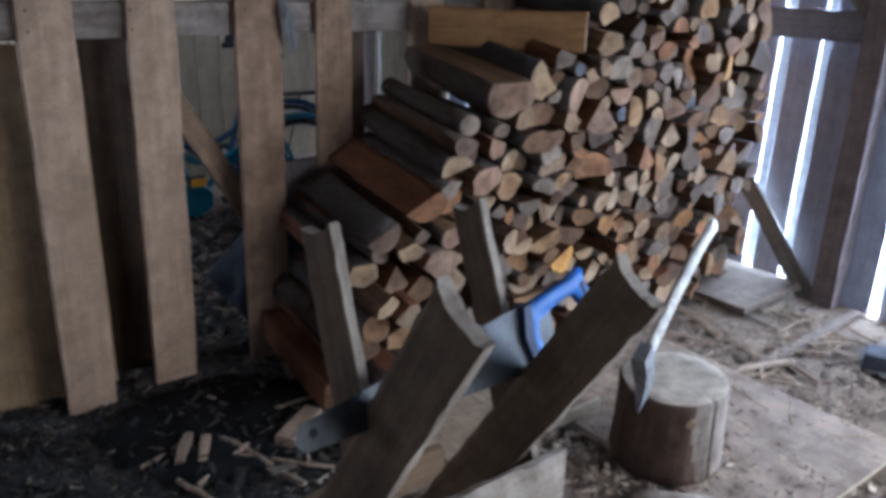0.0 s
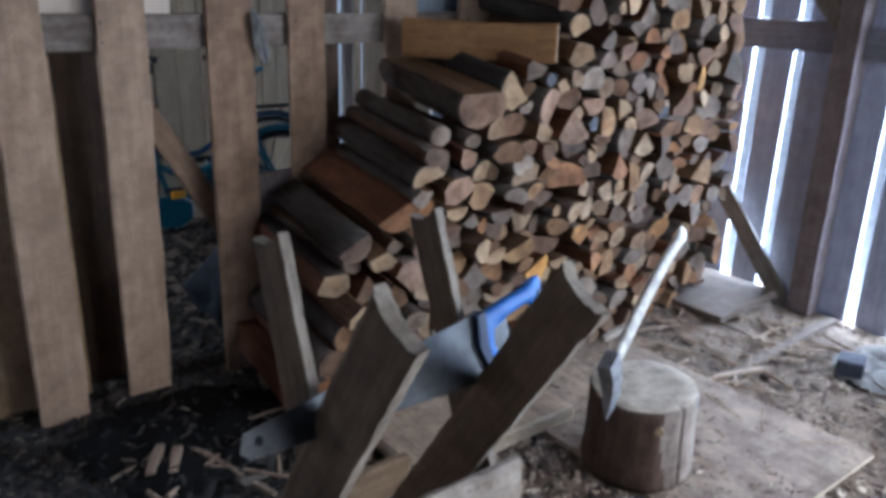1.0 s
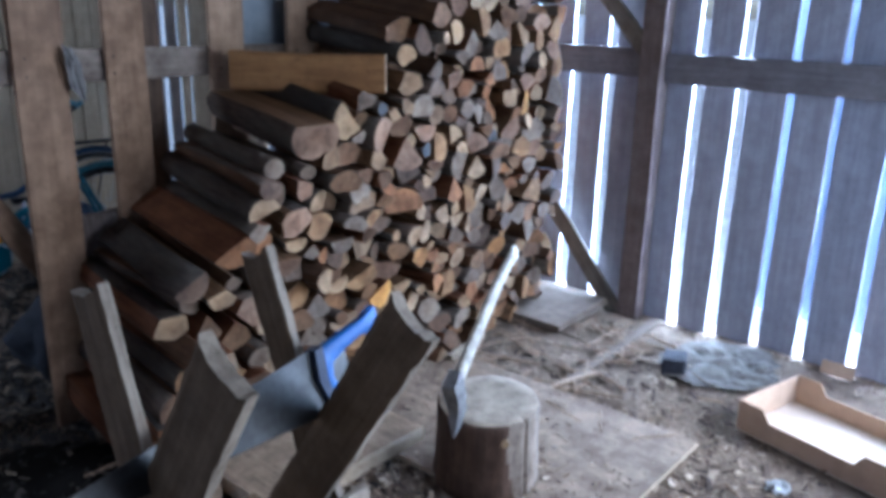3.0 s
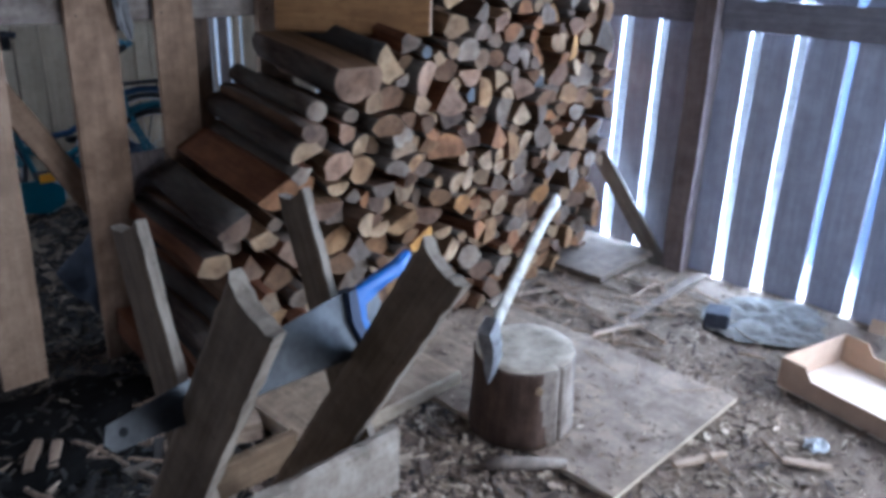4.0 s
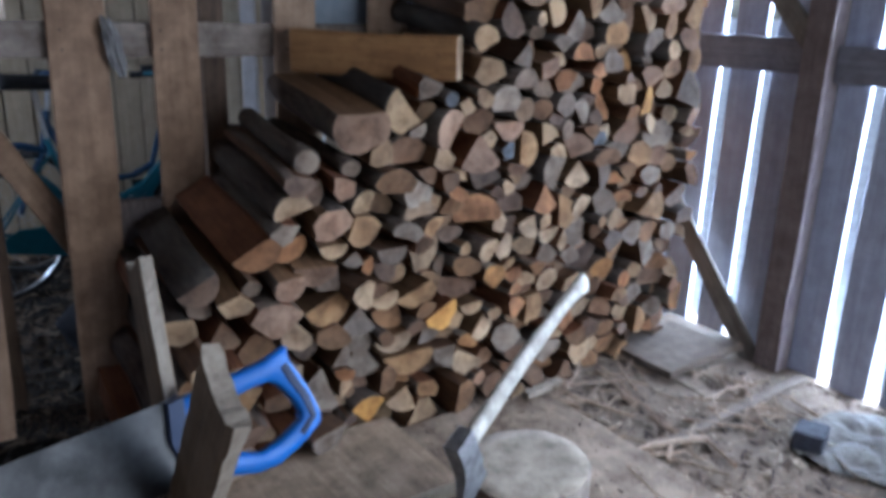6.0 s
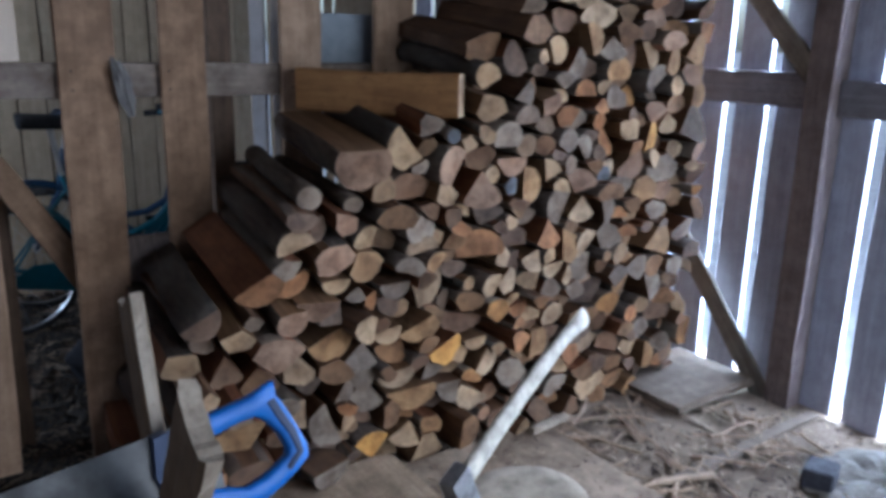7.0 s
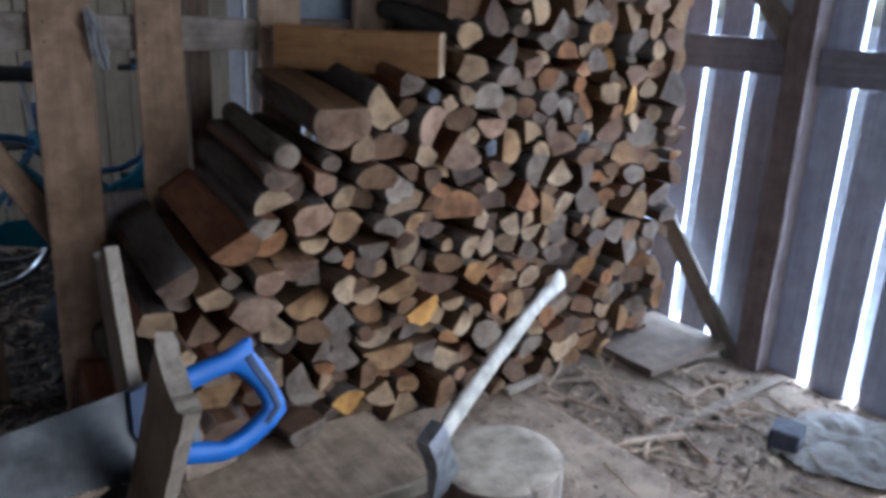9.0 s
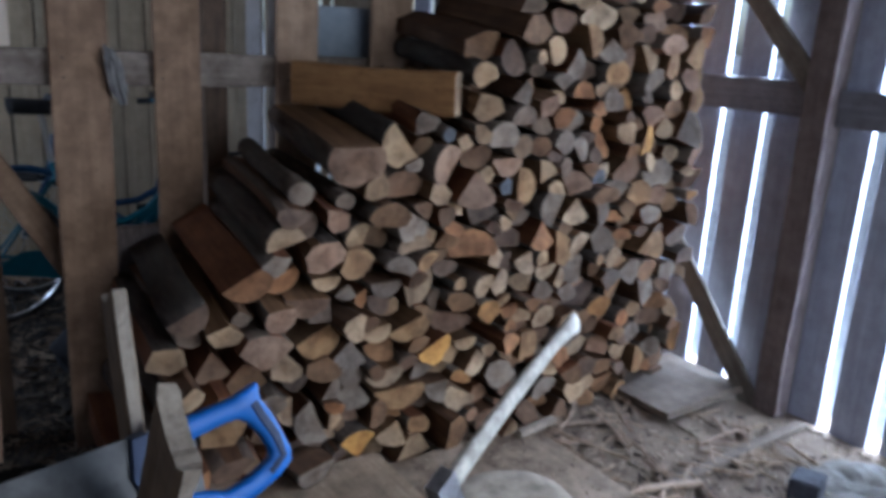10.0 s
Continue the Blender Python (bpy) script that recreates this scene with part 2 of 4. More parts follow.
M_BRICK = plain("dark_brick", (0.045, 0.045, 0.055), 0.8, 0.0, 0.4, 40, 0.4)
M_BAG = plain("grey_film", (0.150, 0.128, 0.100), 0.75, 0.0, 0.5, 18)
M_SLAB = plain("flat_board", (0.155, 0.113, 0.078), 0.9, 0.0, 0.45, 14, 0.3)
M_RUBBER = plain("tyre_rubber", (0.015, 0.015, 0.016), 0.7, 0.0, 0.3)
M_TURQ = plain("turquoise_paint", (0.010, 0.115, 0.165), 0.3, 0.0, 0.15)
M_NAVY = plain("navy_paint", (0.012, 0.045, 0.10), 0.3, 0.0, 0.2)
M_CHROME = plain("chrome", (0.6, 0.62, 0.64), 0.25, 1.0, 0.2)
M_AMBER = plain("amber_reflector", (1.0, 0.45, 0.02), 0.25, 0.0, 0.1)
M_SHEET = plain("zinc_sheet", (0.27, 0.30, 0.33), 0.55, 0.3, 0.25, 8)
M_NAIL = plain("nail_head", (0.05, 0.04, 0.035), 0.6, 0.7, 0.3)


# ---- builders ----
def link_mesh(name, bm, mats, parent=None, label="", smooth=False):
    me = bpy.data.meshes.new(name)
    bmesh.ops.recalc_face_normals(bm, faces=bm.faces)
    bm.to_mesh(me)
    bm.free()
    for m in mats if isinstance(mats, (list, tuple)) else (mats,):
        me.materials.append(m)
    if smooth:
        me.polygons.foreach_set("use_smooth", [True] * len(me.polygons))
    ob = new(name, me)
    if parent:
        ob.parent = parent
    if label:
        ob["label"] = label
    return ob


def part(name, bm, material, parent, label="", smooth=False):
    return link_mesh(name, bm, material, parent, label, smooth)


def beam_bm(w, t, l, rng, steps=6, rough=0.002, bend=0.0, chamfer=0.004, skew=0.0):
    """A board along z from 0 to l, w wide in x and t thick in y, with eased, slightly uneven edges."""
    bm = bmesh.new()
    rows = []
    for i in range(steps + 1):
        z = l * i / steps
        off = bend * math.sin(math.pi * i / steps)
        c, ww, tt = chamfer, w / 2, t / 2
        if i in (0, steps):
            ww, tt = ww - 0.001, tt - 0.001
        ring = []
        for sx, sy, a in ((1, 1, 0), (1, 1, 1), (-1, 1, 0), (-1, 1, 1), (-1, -1, 0), (-1, -1, 1), (1, -1, 0), (1, -1, 1)):
            first = (sx * sy > 0) == (a == 0)
            x = sx * (ww if first else ww - c) + rng.uniform(-rough, rough) + off
            y = sy * (tt - c if first else tt) + rng.uniform(-rough, rough) * 0.5
            ring.append(bm.verts.new((x, y, z + (skew * x if i == steps else 0))))
        rows.append(ring)
    for a, b in zip(rows, rows[1:]):
        for k in range(8):
            bm.faces.new((a[k], a[(k + 1) % 8], b[(k + 1) % 8], b[k]))
    bm.faces.new(rows[0][::-1])
    bm.faces.new(rows[-1])
    return bm


def box_bm(x0, x1, y0, y1, z0, z1, bevel=0.003):
    bm = bmesh.new()
    bmesh.ops.create_cube(bm, size=1)
    for v in bm.verts:
        v.co = ((x0 + x1) / 2 + v.co.x * (x1 - x0), (y0 + y1) / 2 + v.co.y * (y1 - y0), (z0 + z1) / 2 + v.co.z * (z1 - z0))
    if bevel:
        bmesh.ops.bevel(bm, geom=bm.edges[:], offset=bevel, segments=1, affect="EDGES")
    return bm


def tube_bm(points, radii, sides=8, cap=True):
    bm = bmesh.new()
    pts = [Vector(p) for p in points]
    radii = radii if isinstance(radii, (list, tuple)) else [radii] * len(pts)
    rows, side = [], None
    for i, p in enumerate(pts):
        d = (pts[min(i + 1, len(pts) - 1)] - pts[max(i - 1, 0)]).normalized()
        if side is None:
            side = d.orthogonal().normalized()
        side = (side - d * side.dot(d)).normalized()
        up = d.cross(side)
        rows.append([bm.verts.new(p + radii[i] * (math.cos(2 * math.pi * k / sides) * side + math.sin(2 * math.pi * k / sides) * up)) for k in range(sides)])
    for a, b in zip(rows, rows[1:]):
        for k in range(sides):
            bm.faces.new((a[k], a[(k + 1) % sides], b[(k + 1) % sides], b[k]))
    if cap:
        bm.faces.new(rows[0][::-1])
        bm.faces.new(rows[-1])
    return bm


def ring_bm(radius, thick, around=28, sides=8, wide=None):
    """A tyre or rim lying in the local y-z plane."""
    bm = bmesh.new()
    wide = wide or thick
    rows = []
    for i in range(around):
        a = 2 * math.pi * i / around
        rows.append([bm.verts.new((wide * math.sin(2 * math.pi * k / sides), (radius + thick * math.cos(2 * math.pi * k / sides)) * math.cos(a),
                                   (radius + thick * math.cos(2 * math.pi * k / sides)) * math.sin(a))) for k in range(sides)])
    for i in range(around):
        a, b = rows[i], rows[(i + 1) % around]
        for k in range(sides):
            bm.faces.new((a[k], a[(k + 1) % sides], b[(k + 1) % sides], b[k]))
    return bm


def prism_bm(outline, thick, axis_a, axis_b, origin, holes=()):
    """A plate: an outline in the plane of two axes, thickened both ways along their normal."""
    bm = bmesh.new()
    a, b, o = Vector(axis_a).normalized(), Vector(axis_b).normalized(), Vector(origin)
    nrm = a.cross(b).normalized()
    lo = [bm.verts.new(o + a * p + b * q - nrm * thick / 2) for p, q in outline]
    hi = [bm.verts.new(o + a * p + b * q + nrm * thick / 2) for p, q in outline]
    bm.faces.new(lo[::-1])
    bm.faces.new(hi)
    for k in range(len(lo)):
        j = (k + 1) % len(lo)
        bm.faces.new((lo[k], lo[j], hi[j], hi[k]))
    return bm

# ---- the shed: ground, walls, roof ----
EAST, NORTH, SOUTH, WEST, EAVES = 3.84, 4.7, -1.7, -1.3, 2.7


def ground_height(x, y):
    h = 0.012 * noise.noise((x * 2.1, y * 2.1, 0.3)) + 0.010 * noise.noise((x * 7, y * 7, 1.7)) + 0.006 * noise.noise((x * 19, y * 19, 4.1))
    return h - 0.004


bm = bmesh.new()
NX, NY = 150, 170
grid = [[bm.verts.new((WEST - 0.2 + (EAST + 0.15 - WEST + 0.2) * i / NX, SOUTH - 0.2 + (NORTH - SOUTH + 0.4) * j / NY, 0)) for j in range(NY + 1)] for i in range(NX + 1)]
for row in grid:
    for v in row:
        v.co.z = ground_height(v.co.x, v.co.y)
for i in range(NX):
    for j in range(NY):
        bm.faces.new((grid[i][j], grid[i + 1][j], grid[i + 1][j + 1], grid[i][j + 1]))
tagged(link_mesh("floor", bm, M_SOIL, smooth=True), "trodden brown earth floor strewn with wood litter", "floor", kind="structure")

outside = bmesh.new()
bmesh.ops.create_grid(outside, x_segments=2, y_segments=2, size=300)
for v in outside.verts:
    v.co.z = -0.12
M_YARD = plain("yard_gravel", (0.32, 0.32, 0.30), 0.9, 0.0, 0.3, 3.0)
tagged(link_mesh("ground", outside, M_YARD), "pale gravel yard round the shed", "ground", kind="structure")


def setting(name, label, category):
    return tagged(new(name), label, category, kind="structure")


def plank_run(parent, at, along, fixed, z0, z1, mat, t=0.025, seed=1, face="x"):
    """Vertical planks of a wall, each between two gaps."""
    rng = random.Random(seed)
    for lo, hi in zip(at[:-1], at[1:]):
        gap = along(lo, hi)
        w = hi - lo - gap
        ob = part("plank", beam_bm(w, t, z1 - z0 - rng.uniform(0, 0.03), rng, 8, 0.003, rng.uniform(-0.003, 0.003)), mat, parent)
        c = (lo + hi) / 2
        turn = 90 if face == "x" else 0
        ob.matrix_basis = pose(fixed, c, z0, 0, 0, turn) if face == "x" else pose(c, fixed, z0, 0, 0, 0)


wall_east = setting("wall_east", "weathered brown plank wall with bright gaps between boards", "wall")
ys = [-0.30, -0.19, 0.03, 0.25, 0.47, 0.70, 0.905, 1.118, 1.336, 1.567, 1.80, 2.01, 2.236, 2.455, 2.68, 2.9, 3.12, 3.34, 3.56, 3.78, 4.0, 4.22, 4.45, 4.7]
plank_run(wall_east, ys, lambda lo, hi: 0.057 if lo > 0.95 and lo != 1.567 and hi != 1.567 else 0.034, EAST + 0.0125, -0.02, EAVES, M_PLANK, seed=4)
part("lintel", box_bm(EAST, EAST + 0.025, SOUTH, -0.3, 2.1, EAVES), M_PLANK, wall_east)
part("wall_panel", box_bm(EAST, EAST + 0.025, SOUTH, -1.55, -0.02, 2.1), M_PLANK, wall_east)
rng = random.Random(8)
for name, y0, y1, z0 in (("rail", -0.3, 1.48, 1.215), ("rail", 1.60, 4.7, 1.235), ("rail", -1.7, 4.7, 2.35)):
    ob = part(name, beam_bm(0.05, 0.14, y1 - y0, rng, 10, 0.003), M_EAST_RAIL, wall_east)
    ob.matrix_basis = pose(EAST - 0.026, y0, z0 + 0.07, -90, 0, 0)
ob = part("post", beam_bm(0.11, 0.10, EAVES, rng, 10, 0.004), M_BEAM, wall_east)
ob.matrix_basis = pose(EAST - 0.052, 1.54, 0, 0, 0, 90)
for y in (-0.36, 4.2):
    ob = part("post", beam_bm(0.11, 0.10, EAVES, rng, 10, 0.004), M_BEAM, wall_east)
    ob.matrix_basis = pose(EAST - 0.052, y, 0, 0, 0, 90)


def strut(parent, a, b, w, t, mat, name="brace", seed=3, facing=(1, 0, 0)):
    a, b = Vector(a), Vector(b)
    d = b - a
    ob = part(name, beam_bm(w, t, d.length, random.Random(seed), 6, 0.003), mat, parent)
    z = d.normalized()
    y = Vector(facing) - z * z.dot(Vector(facing))
    y.normalize()
    x = y.cross(z)
    ob.matrix_basis = Matrix.Translation(a) @ Matrix((x, y, z)).transposed().to_4x4()
    return ob


M_BRACE = wood("pale_brace", (0.12, 0.105, 0.085), (0.25, 0.22, 0.185), vary=0.1)
strut(wall_east, (3.755, 1.605, 0.0), (3.755, 2.22, 0.72), 0.095, 0.022, M_BRACE)
strut(wall_east, (3.755, 1.575, 1.365), (3.755, 2.10, 1.92), 0.085, 0.022, M_BRACE)
# boards nailed outside over two of the gaps
M_PALE_OUT = plain("pale_blue_sheet", (0.15, 0.185, 0.25), 0.7, 0.0, 0.1, 6)
for y in (0.905, 0.70, 0.47):
    part("cover_strip", box_bm(EAST + 0.06, EAST + 0.075, y - 0.08, y + 0.08, 0.17, 2.0), M_PALE_OUT, wall_east)

wall_north = setting("wall_north", "pale plank wall behind the bicycles with slits of daylight", "wall")
xs = [-1.3 + 0.145 * k for k in range(0, 26)] + [2.45]
plank_run(wall_north, xs, lambda lo, hi: 0.010, NORTH + 0.0125, -0.02, EAVES, M_CREAM, seed=5, face="y")
xs = [2.45 + 0.10 * k for k in range(0, 4)] + [2.75 + 0.098 * k for k in range(1, 6)] + [3.40, 3.55, 3.70, 3.86]
plank_run(wall_north, xs, lambda lo, hi: 0.036 if 2.7 < lo < 3.2 else 0.002, NORTH + 0.0125, -0.02, EAVES, M_CREAM, seed=6, face="y")

# unseen panel, added to stop daylight at the plank joints
part("backing", box_bm(WEST, 2.46, NORTH + 0.030, NORTH + 0.042, -0.02, EAVES, 0.001), M_ROOF, wall_north, "dark backing added to keep daylight out of the joints")

wall_west = setting("wall_west", "dark plank wall with openings added for the fill lamps", "wall")
plank_run(wall_west, [0.02 + 0.2 * k for k in range(0, 16)], lambda lo, hi: 0.004, WEST, -0.02, EAVES, M_PLANK, seed=7)
# unseen openings, added in front and at the back for the fill lamps
for y0, y1, z0, z1 in ((SOUTH, 0.02, 2.0, EAVES), (SOUTH, 0.02, -0.02, 1.2), (SOUTH, -1.1, 1.2, 2.0), (-0.1, 0.02, 1.2, 2.0)):
    part("wall_panel", box_bm(WEST - 0.0125, WEST + 0.0125, y0, y1, z0, z1), M_PLANK, wall_west)
part("lintel", box_bm(WEST - 0.0125, WEST + 0.0125, 3.02, NORTH, 2.15, EAVES), M_PLANK, wall_west)
part("wall_panel", box_bm(WEST - 0.0125, WEST + 0.0125, 3.02, NORTH, -0.02, 1.25), M_PLANK, wall_west)
wall_south = setting("wall_south", "dark plank wall with a wide open doorway", "wall")
part("wall_panel", box_bm(WEST, 1.5, SOUTH - 0.03, SOUTH, -0.02, EAVES), M_PLANK, wall_south)
part("wall_panel", box_bm(3.5, EAST + 0.03, SOUTH - 0.03, SOUTH, -0.02, EAVES), M_PLANK, wall_south)
part("lintel", box_bm(1.5, 3.5, SOUTH - 0.03, SOUTH, 2.2, EAVES), M_PLANK, wall_south)

bm = bmesh.new()
rng = random.Random(12)
for k in range(33):
    y = SOUTH - 0.1 + 0.2 * k
    piece = box_bm(WEST - 0.1, EAST + 0.1, y, y + 0.196, EAVES, EAVES + 0.022 + rng.uniform(0, 0.004), 0)
    me = bpy.data.meshes.new("tmp")
    piece.to_mesh(me)
    piece.free()
    bm.from_mesh(me)
tagged(link_mesh("ceiling", bm, M_ROOF), "dark board roof of the shed", "ceiling", kind="structure")

# ---- pallet fence behind the stack ----
pallet_fence = setting("pallet_fence", "upright brown pallet boards nailed to horizontal rails", "fence")
rng = random.Random(21)
FENCE = 2.525
for x, w, z0, lean in ((0.620, 0.160, 0.0, 0.6), (0.918, 0.156, 0.03, 1.2), (1.300, 0.172, 0.02, 0.4), (1.600, 0.152, 0.02, 0.3), (2.040, 0.160, 0.02, 0), (2.425, 0.170, 0.02, 0),
                       (2.80, 0.16, 0.02, 0), (3.2, 0.16, 0.02, 0), (3.6, 0.16, 0.02, 0), (0.24, 0.16, 0.02, 0), (-0.14, 0.16, 0.0, 0), (-0.52, 0.16, 0.0, 0), (-0.9, 0.16, 0, 0)):
    ob = part("fence_board", beam_bm(w, 0.026, 2.25 - z0, rng, 12, 0.003, rng.uniform(-0.006, 0.006)), M_FENCE_RED if 1.2 < x < 1.7 else M_FENCE, pallet_fence)
    ob.matrix_basis = pose(x, FENCE, z0, 0, lean, 0)
    for zz in (1.29, 1.35):
        nail = part("nail", tube_bm([(x - 0.04, FENCE - 0.0165, zz), (x - 0.04, FENCE - 0.008, zz)], 0.004, 6), M_NAIL, pallet_fence)
for z0, h, mat in ((1.262, 0.112, M_RAIL), (2.08, 0.11, M_RAIL), (0.62, 0.17, M_BEAM_X)):
    ob = part("rail", beam_bm(h, 0.045, 4.8, rng, 20, 0.003), mat, pallet_fence)
    ob.matrix_basis = pose(-1.1, FENCE + 0.037, z0 + h / 2, 0, 90, 0)
    if z0 < 1:
        ob.matrix_basis = pose(1.35, FENCE + 0.037, z0 + h / 2, 0, 90, 0) @ Matrix.Diagonal((1, 1, 0.26, 1))
# leaning boards and sheets behind the fence
panel = tagged(link_mesh("plywood_sheet", box_bm(0.30, 0.745, 2.66, 2.678, 0, 1.24), wood("yellow_ply", (0.30, 0.20, 0.10), (0.42, 0.30, 0.165), vary=0.05)), "yellowish plywood sheet standing behind the fence", "plywood sheet")
dark = tagged(link_mesh("dark_board", box_bm(0.76, 1.06, 2.74, 2.762, 0, 1.29), wood("dark_brown_board", (0.055, 0.035, 0.022), (0.11, 0.072, 0.045), vary=0.05)), "dark brown board standing behind the fence", "board")
part("pale_panel", box_bm(0.40, 1.13, 2.590, 2.602, 1.345, 2.2), M_CARD_IN, pallet_fence, "pale cream panel nailed behind the rail")
sheet = tagged(link_mesh("zinc_sheet", box_bm(2.13, 2.50, 2.62, 2.626, 1.05, 1.56, 0.001), M_SHEET), "grey-blue metal sheet leaning behind the fence", "metal sheet")
strut(pallet_fence, (1.36, 2.64, 0.47), (1.00, 2.64, 1.09), 0.085, 0.024, M_FENCE_RED, "diagonal_board", 9, (0, 1, 0))
M_UPRIGHT = wood("dark_upright", (0.09, 0.06, 0.04), (0.20, 0.135, 0.09))
for x, y, w in ((1.78, 2.68, 0.085),):
    ob = tagged(link_mesh("timber_post", beam_bm(w, 0.07, 2.6, rng), M_UPRIGHT), "dark upright timber post behind the fence", "post")
    ob.matrix_basis = pose(x, y, 0)


# near-white colour puts bright daylight on these boards
M_WHITE_BOARD = wood("daylit_board", (0.55, 0.53, 0.53), (0.72, 0.70, 0.70), vary=0.08, dirt=0.25)
for x, w in ((2.168, 0.066), (2.262, 0.050)):
    ob = tagged(link_mesh("white_board", beam_bm(w, 0.022, 2.1, rng), M_WHITE_BOARD), "narrow board behind the fence painted white as if daylit", "board", group="white boards")
    ob.matrix_basis = pose(x, 3.3, 0, 0, 0, -40)


def sack(w, d, h, seed):
    """A slumped, knotted bag."""
    bm = bmesh.new()
    rows = []
    for i in range(13):
        s = i / 12
        swell = math.sin(min(1.0, s * 1.25 + 0.25) * math.pi * 0.62) * (1 - 0.75 * max(0, s - 0.55) / 0.45)
        ring = []
        for k in range(24):
            a = 2 * math.pi * k / 24
            lump = 1 + 0.40 * noise.noise((2.2 * math.cos(a) + seed, 2.2 * math.sin(a), s * 3)) + 0.22 * noise.noise((6 * math.cos(a) + seed, 6 * math.sin(a), s * 9))
            ring.append(bm.verts.new((w / 2 * swell * lump * math.cos(a), d / 2 * swell * lump * math.sin(a), h * s)))
        rows.append(ring)
    for a, b in zip(rows, rows[1:]):
        for k in range(24):
            bm.faces.new((a[k], a[(k + 1) % 24], b[(k + 1) % 24], b[k]))
    bm.faces.new(rows[0][::-1])
    bm.faces.new(rows[-1])
    return bm


# added black lump that fills the dark low area behind the fence
M_SHADE_FILLER = plain("shade_black", (0.010, 0.011, 0.016), 0.8, 0.0, 0.3)
for x, y, w, h, seed in ((1.48, 2.86, 0.48, 0.52, 6.0),):
    ob = tagged(link_mesh("rubbish_sack", sack(w, 0.30, h, seed), M_SHADE_FILLER, smooth=True), "black sack-shaped filler added as shade behind the fence", "sack", group="black sacks")
    ob.matrix_basis = pose(x, y, 0.0)

# ---- bicycles ----
def bicycle(name, paint, label, m, reflector=False):
    root = tagged(new(name), label, "bicycle", group="bicycles behind the fence")
    rear, front, r = 0.0, 1.05, 0.33
    for y in (rear, front):
        wheel = part("wheel", ring_bm(r - 0.025, 0.008, 28, 6), M_CHROME, root, "thin chrome rim")
        wheel.matrix_basis = pose(0, y, r)
        part("tyre", ring_bm(r - 0.012, 0.017, 32, 8), M_RUBBER, wheel)
        part("hub", tube_bm([(-0.045, 0, 0), (0.045, 0, 0)], 0.018, 8), M_CHROME, wheel)
        for k in range(14):
            a = 2 * math.pi * k / 14
            part("spoke", tube_bm([(0.02 * (-1) ** k, 0, 0), (0, (r - 0.03) * math.cos(a), (r - 0.03) * math.sin(a))], 0.0012, 3, False), M_CHROME, wheel)
        guard = [(0, (r + 0.025) * math.cos(a), (r + 0.025) * math.sin(a)) for a in [radians(20 + 10 * k) for k in range(15)]]
        part("mudguard", tube_bm(guard, 0.02, 6), paint, wheel)
    crank, seat, head_lo, head_hi = (0, 0.43, 0.28), (0, 0.27, 0.80), (0, 0.90, 0.66), (0, 0.86, 0.86)
    for nm, a, b, rad in (("seat_tube", crank, seat, 0.016), ("down_tube", crank, head_lo, 0.019), ("head_tube", head_lo, head_hi, 0.02),
                          ("chain_stay", (0.05, 0, r), crank, 0.010), ("chain_stay", (-0.05, 0, r), crank, 0.010), ("seat_stay", (0.05, 0, r), (0, 0.29, 0.74), 0.008), ("seat_stay", (-0.05, 0, r), (0, 0.29, 0.74), 0.008),
                          ("fork_leg", (0.05, front, r), (0.035, 0.91, 0.64), 0.011), ("fork_leg", (-0.05, front, r), (-0.035, 0.91, 0.64), 0.011)):
        part(nm, tube_bm([a, b], rad), paint, root)
    part("step_through_tube", tube_bm([(0, 0.345, 0.54), (0, 0.46, 0.48), (0, 0.58, 0.47), (0, 0.70, 0.53), (0, 0.80, 0.64), (0, 0.875, 0.80)], 0.019), paint, root)
    part("chain_guard", prism_bm([(-0.03, 0.30), (0.10, 0.385), (0.42, 0.385), (0.50, 0.33), (0.50, 0.24), (0.42, 0.20), (0.0, 0.28)], 0.006, (0, 1, 0), (0, 0, 1), (0.075, 0, 0)), paint, root)
    part("seat_post", tube_bm([seat, (0, 0.235, 1.04)], 0.013), M_CHROME, root)
    bm = bmesh.new()
    rows = []
    for i in range(9):
        s = i / 8
        half = 0.085 * (1 - s) ** 0.7 + 0.020
        rows.append([bm.verts.new((half * math.cos(a), 0.10 + 0.26 * s, 1.055 + 0.035 * math.sin(a) + 0.012 * (1 - s))) for a in [2 * math.pi * k / 10 for k in range(10)]])
    for a, b in zip(rows, rows[1:]):
        for k in range(10):
            bm.faces.new((a[k], a[(k + 1) % 10], b[(k + 1) % 10], b[k]))
    bm.faces.new(rows[0])
    bm.faces.new(rows[-1])
    part("saddle", bm, M_BLACK, root, "black saddle", True)
    part("stem", tube_bm([head_hi, (0, 0.84, 1.0), (0, 0.90, 1.03)], 0.013), M_CHROME, root)
    bar = part("handlebar", tube_bm([(-0.29, 0.74, 1.04), (-0.2, 0.86, 1.06), (-0.06, 0.90, 1.03), (0.06, 0.90, 1.03), (0.2, 0.86, 1.06), (0.29, 0.74, 1.04)], 0.012), paint, root)
    for s in (-1, 1):
        part("grip", tube_bm([(s * 0.29, 0.74, 1.04), (s * 0.245, 0.80, 1.05)], 0.017), M_BLACK, bar)
    part("chainring", ring_bm(0.085, 0.006, 24, 4), M_CHROME, root).matrix_basis = pose(0.05, 0.43, 0.28)
    for s in (-1, 1):
        y, z = 0.43 - s * 0.03, 0.28 + s * 0.14
        part("crank_arm", tube_bm([(s * 0.06, 0.43, 0.28), (s * 0.07, y, z)], 0.009, 6), M_CHROME, root)
        pedal = part("pedal", box_bm(s * 0.08, s * 0.155, y - 0.045, y + 0.045, z - 0.015, z + 0.015), M_BLACK, root)
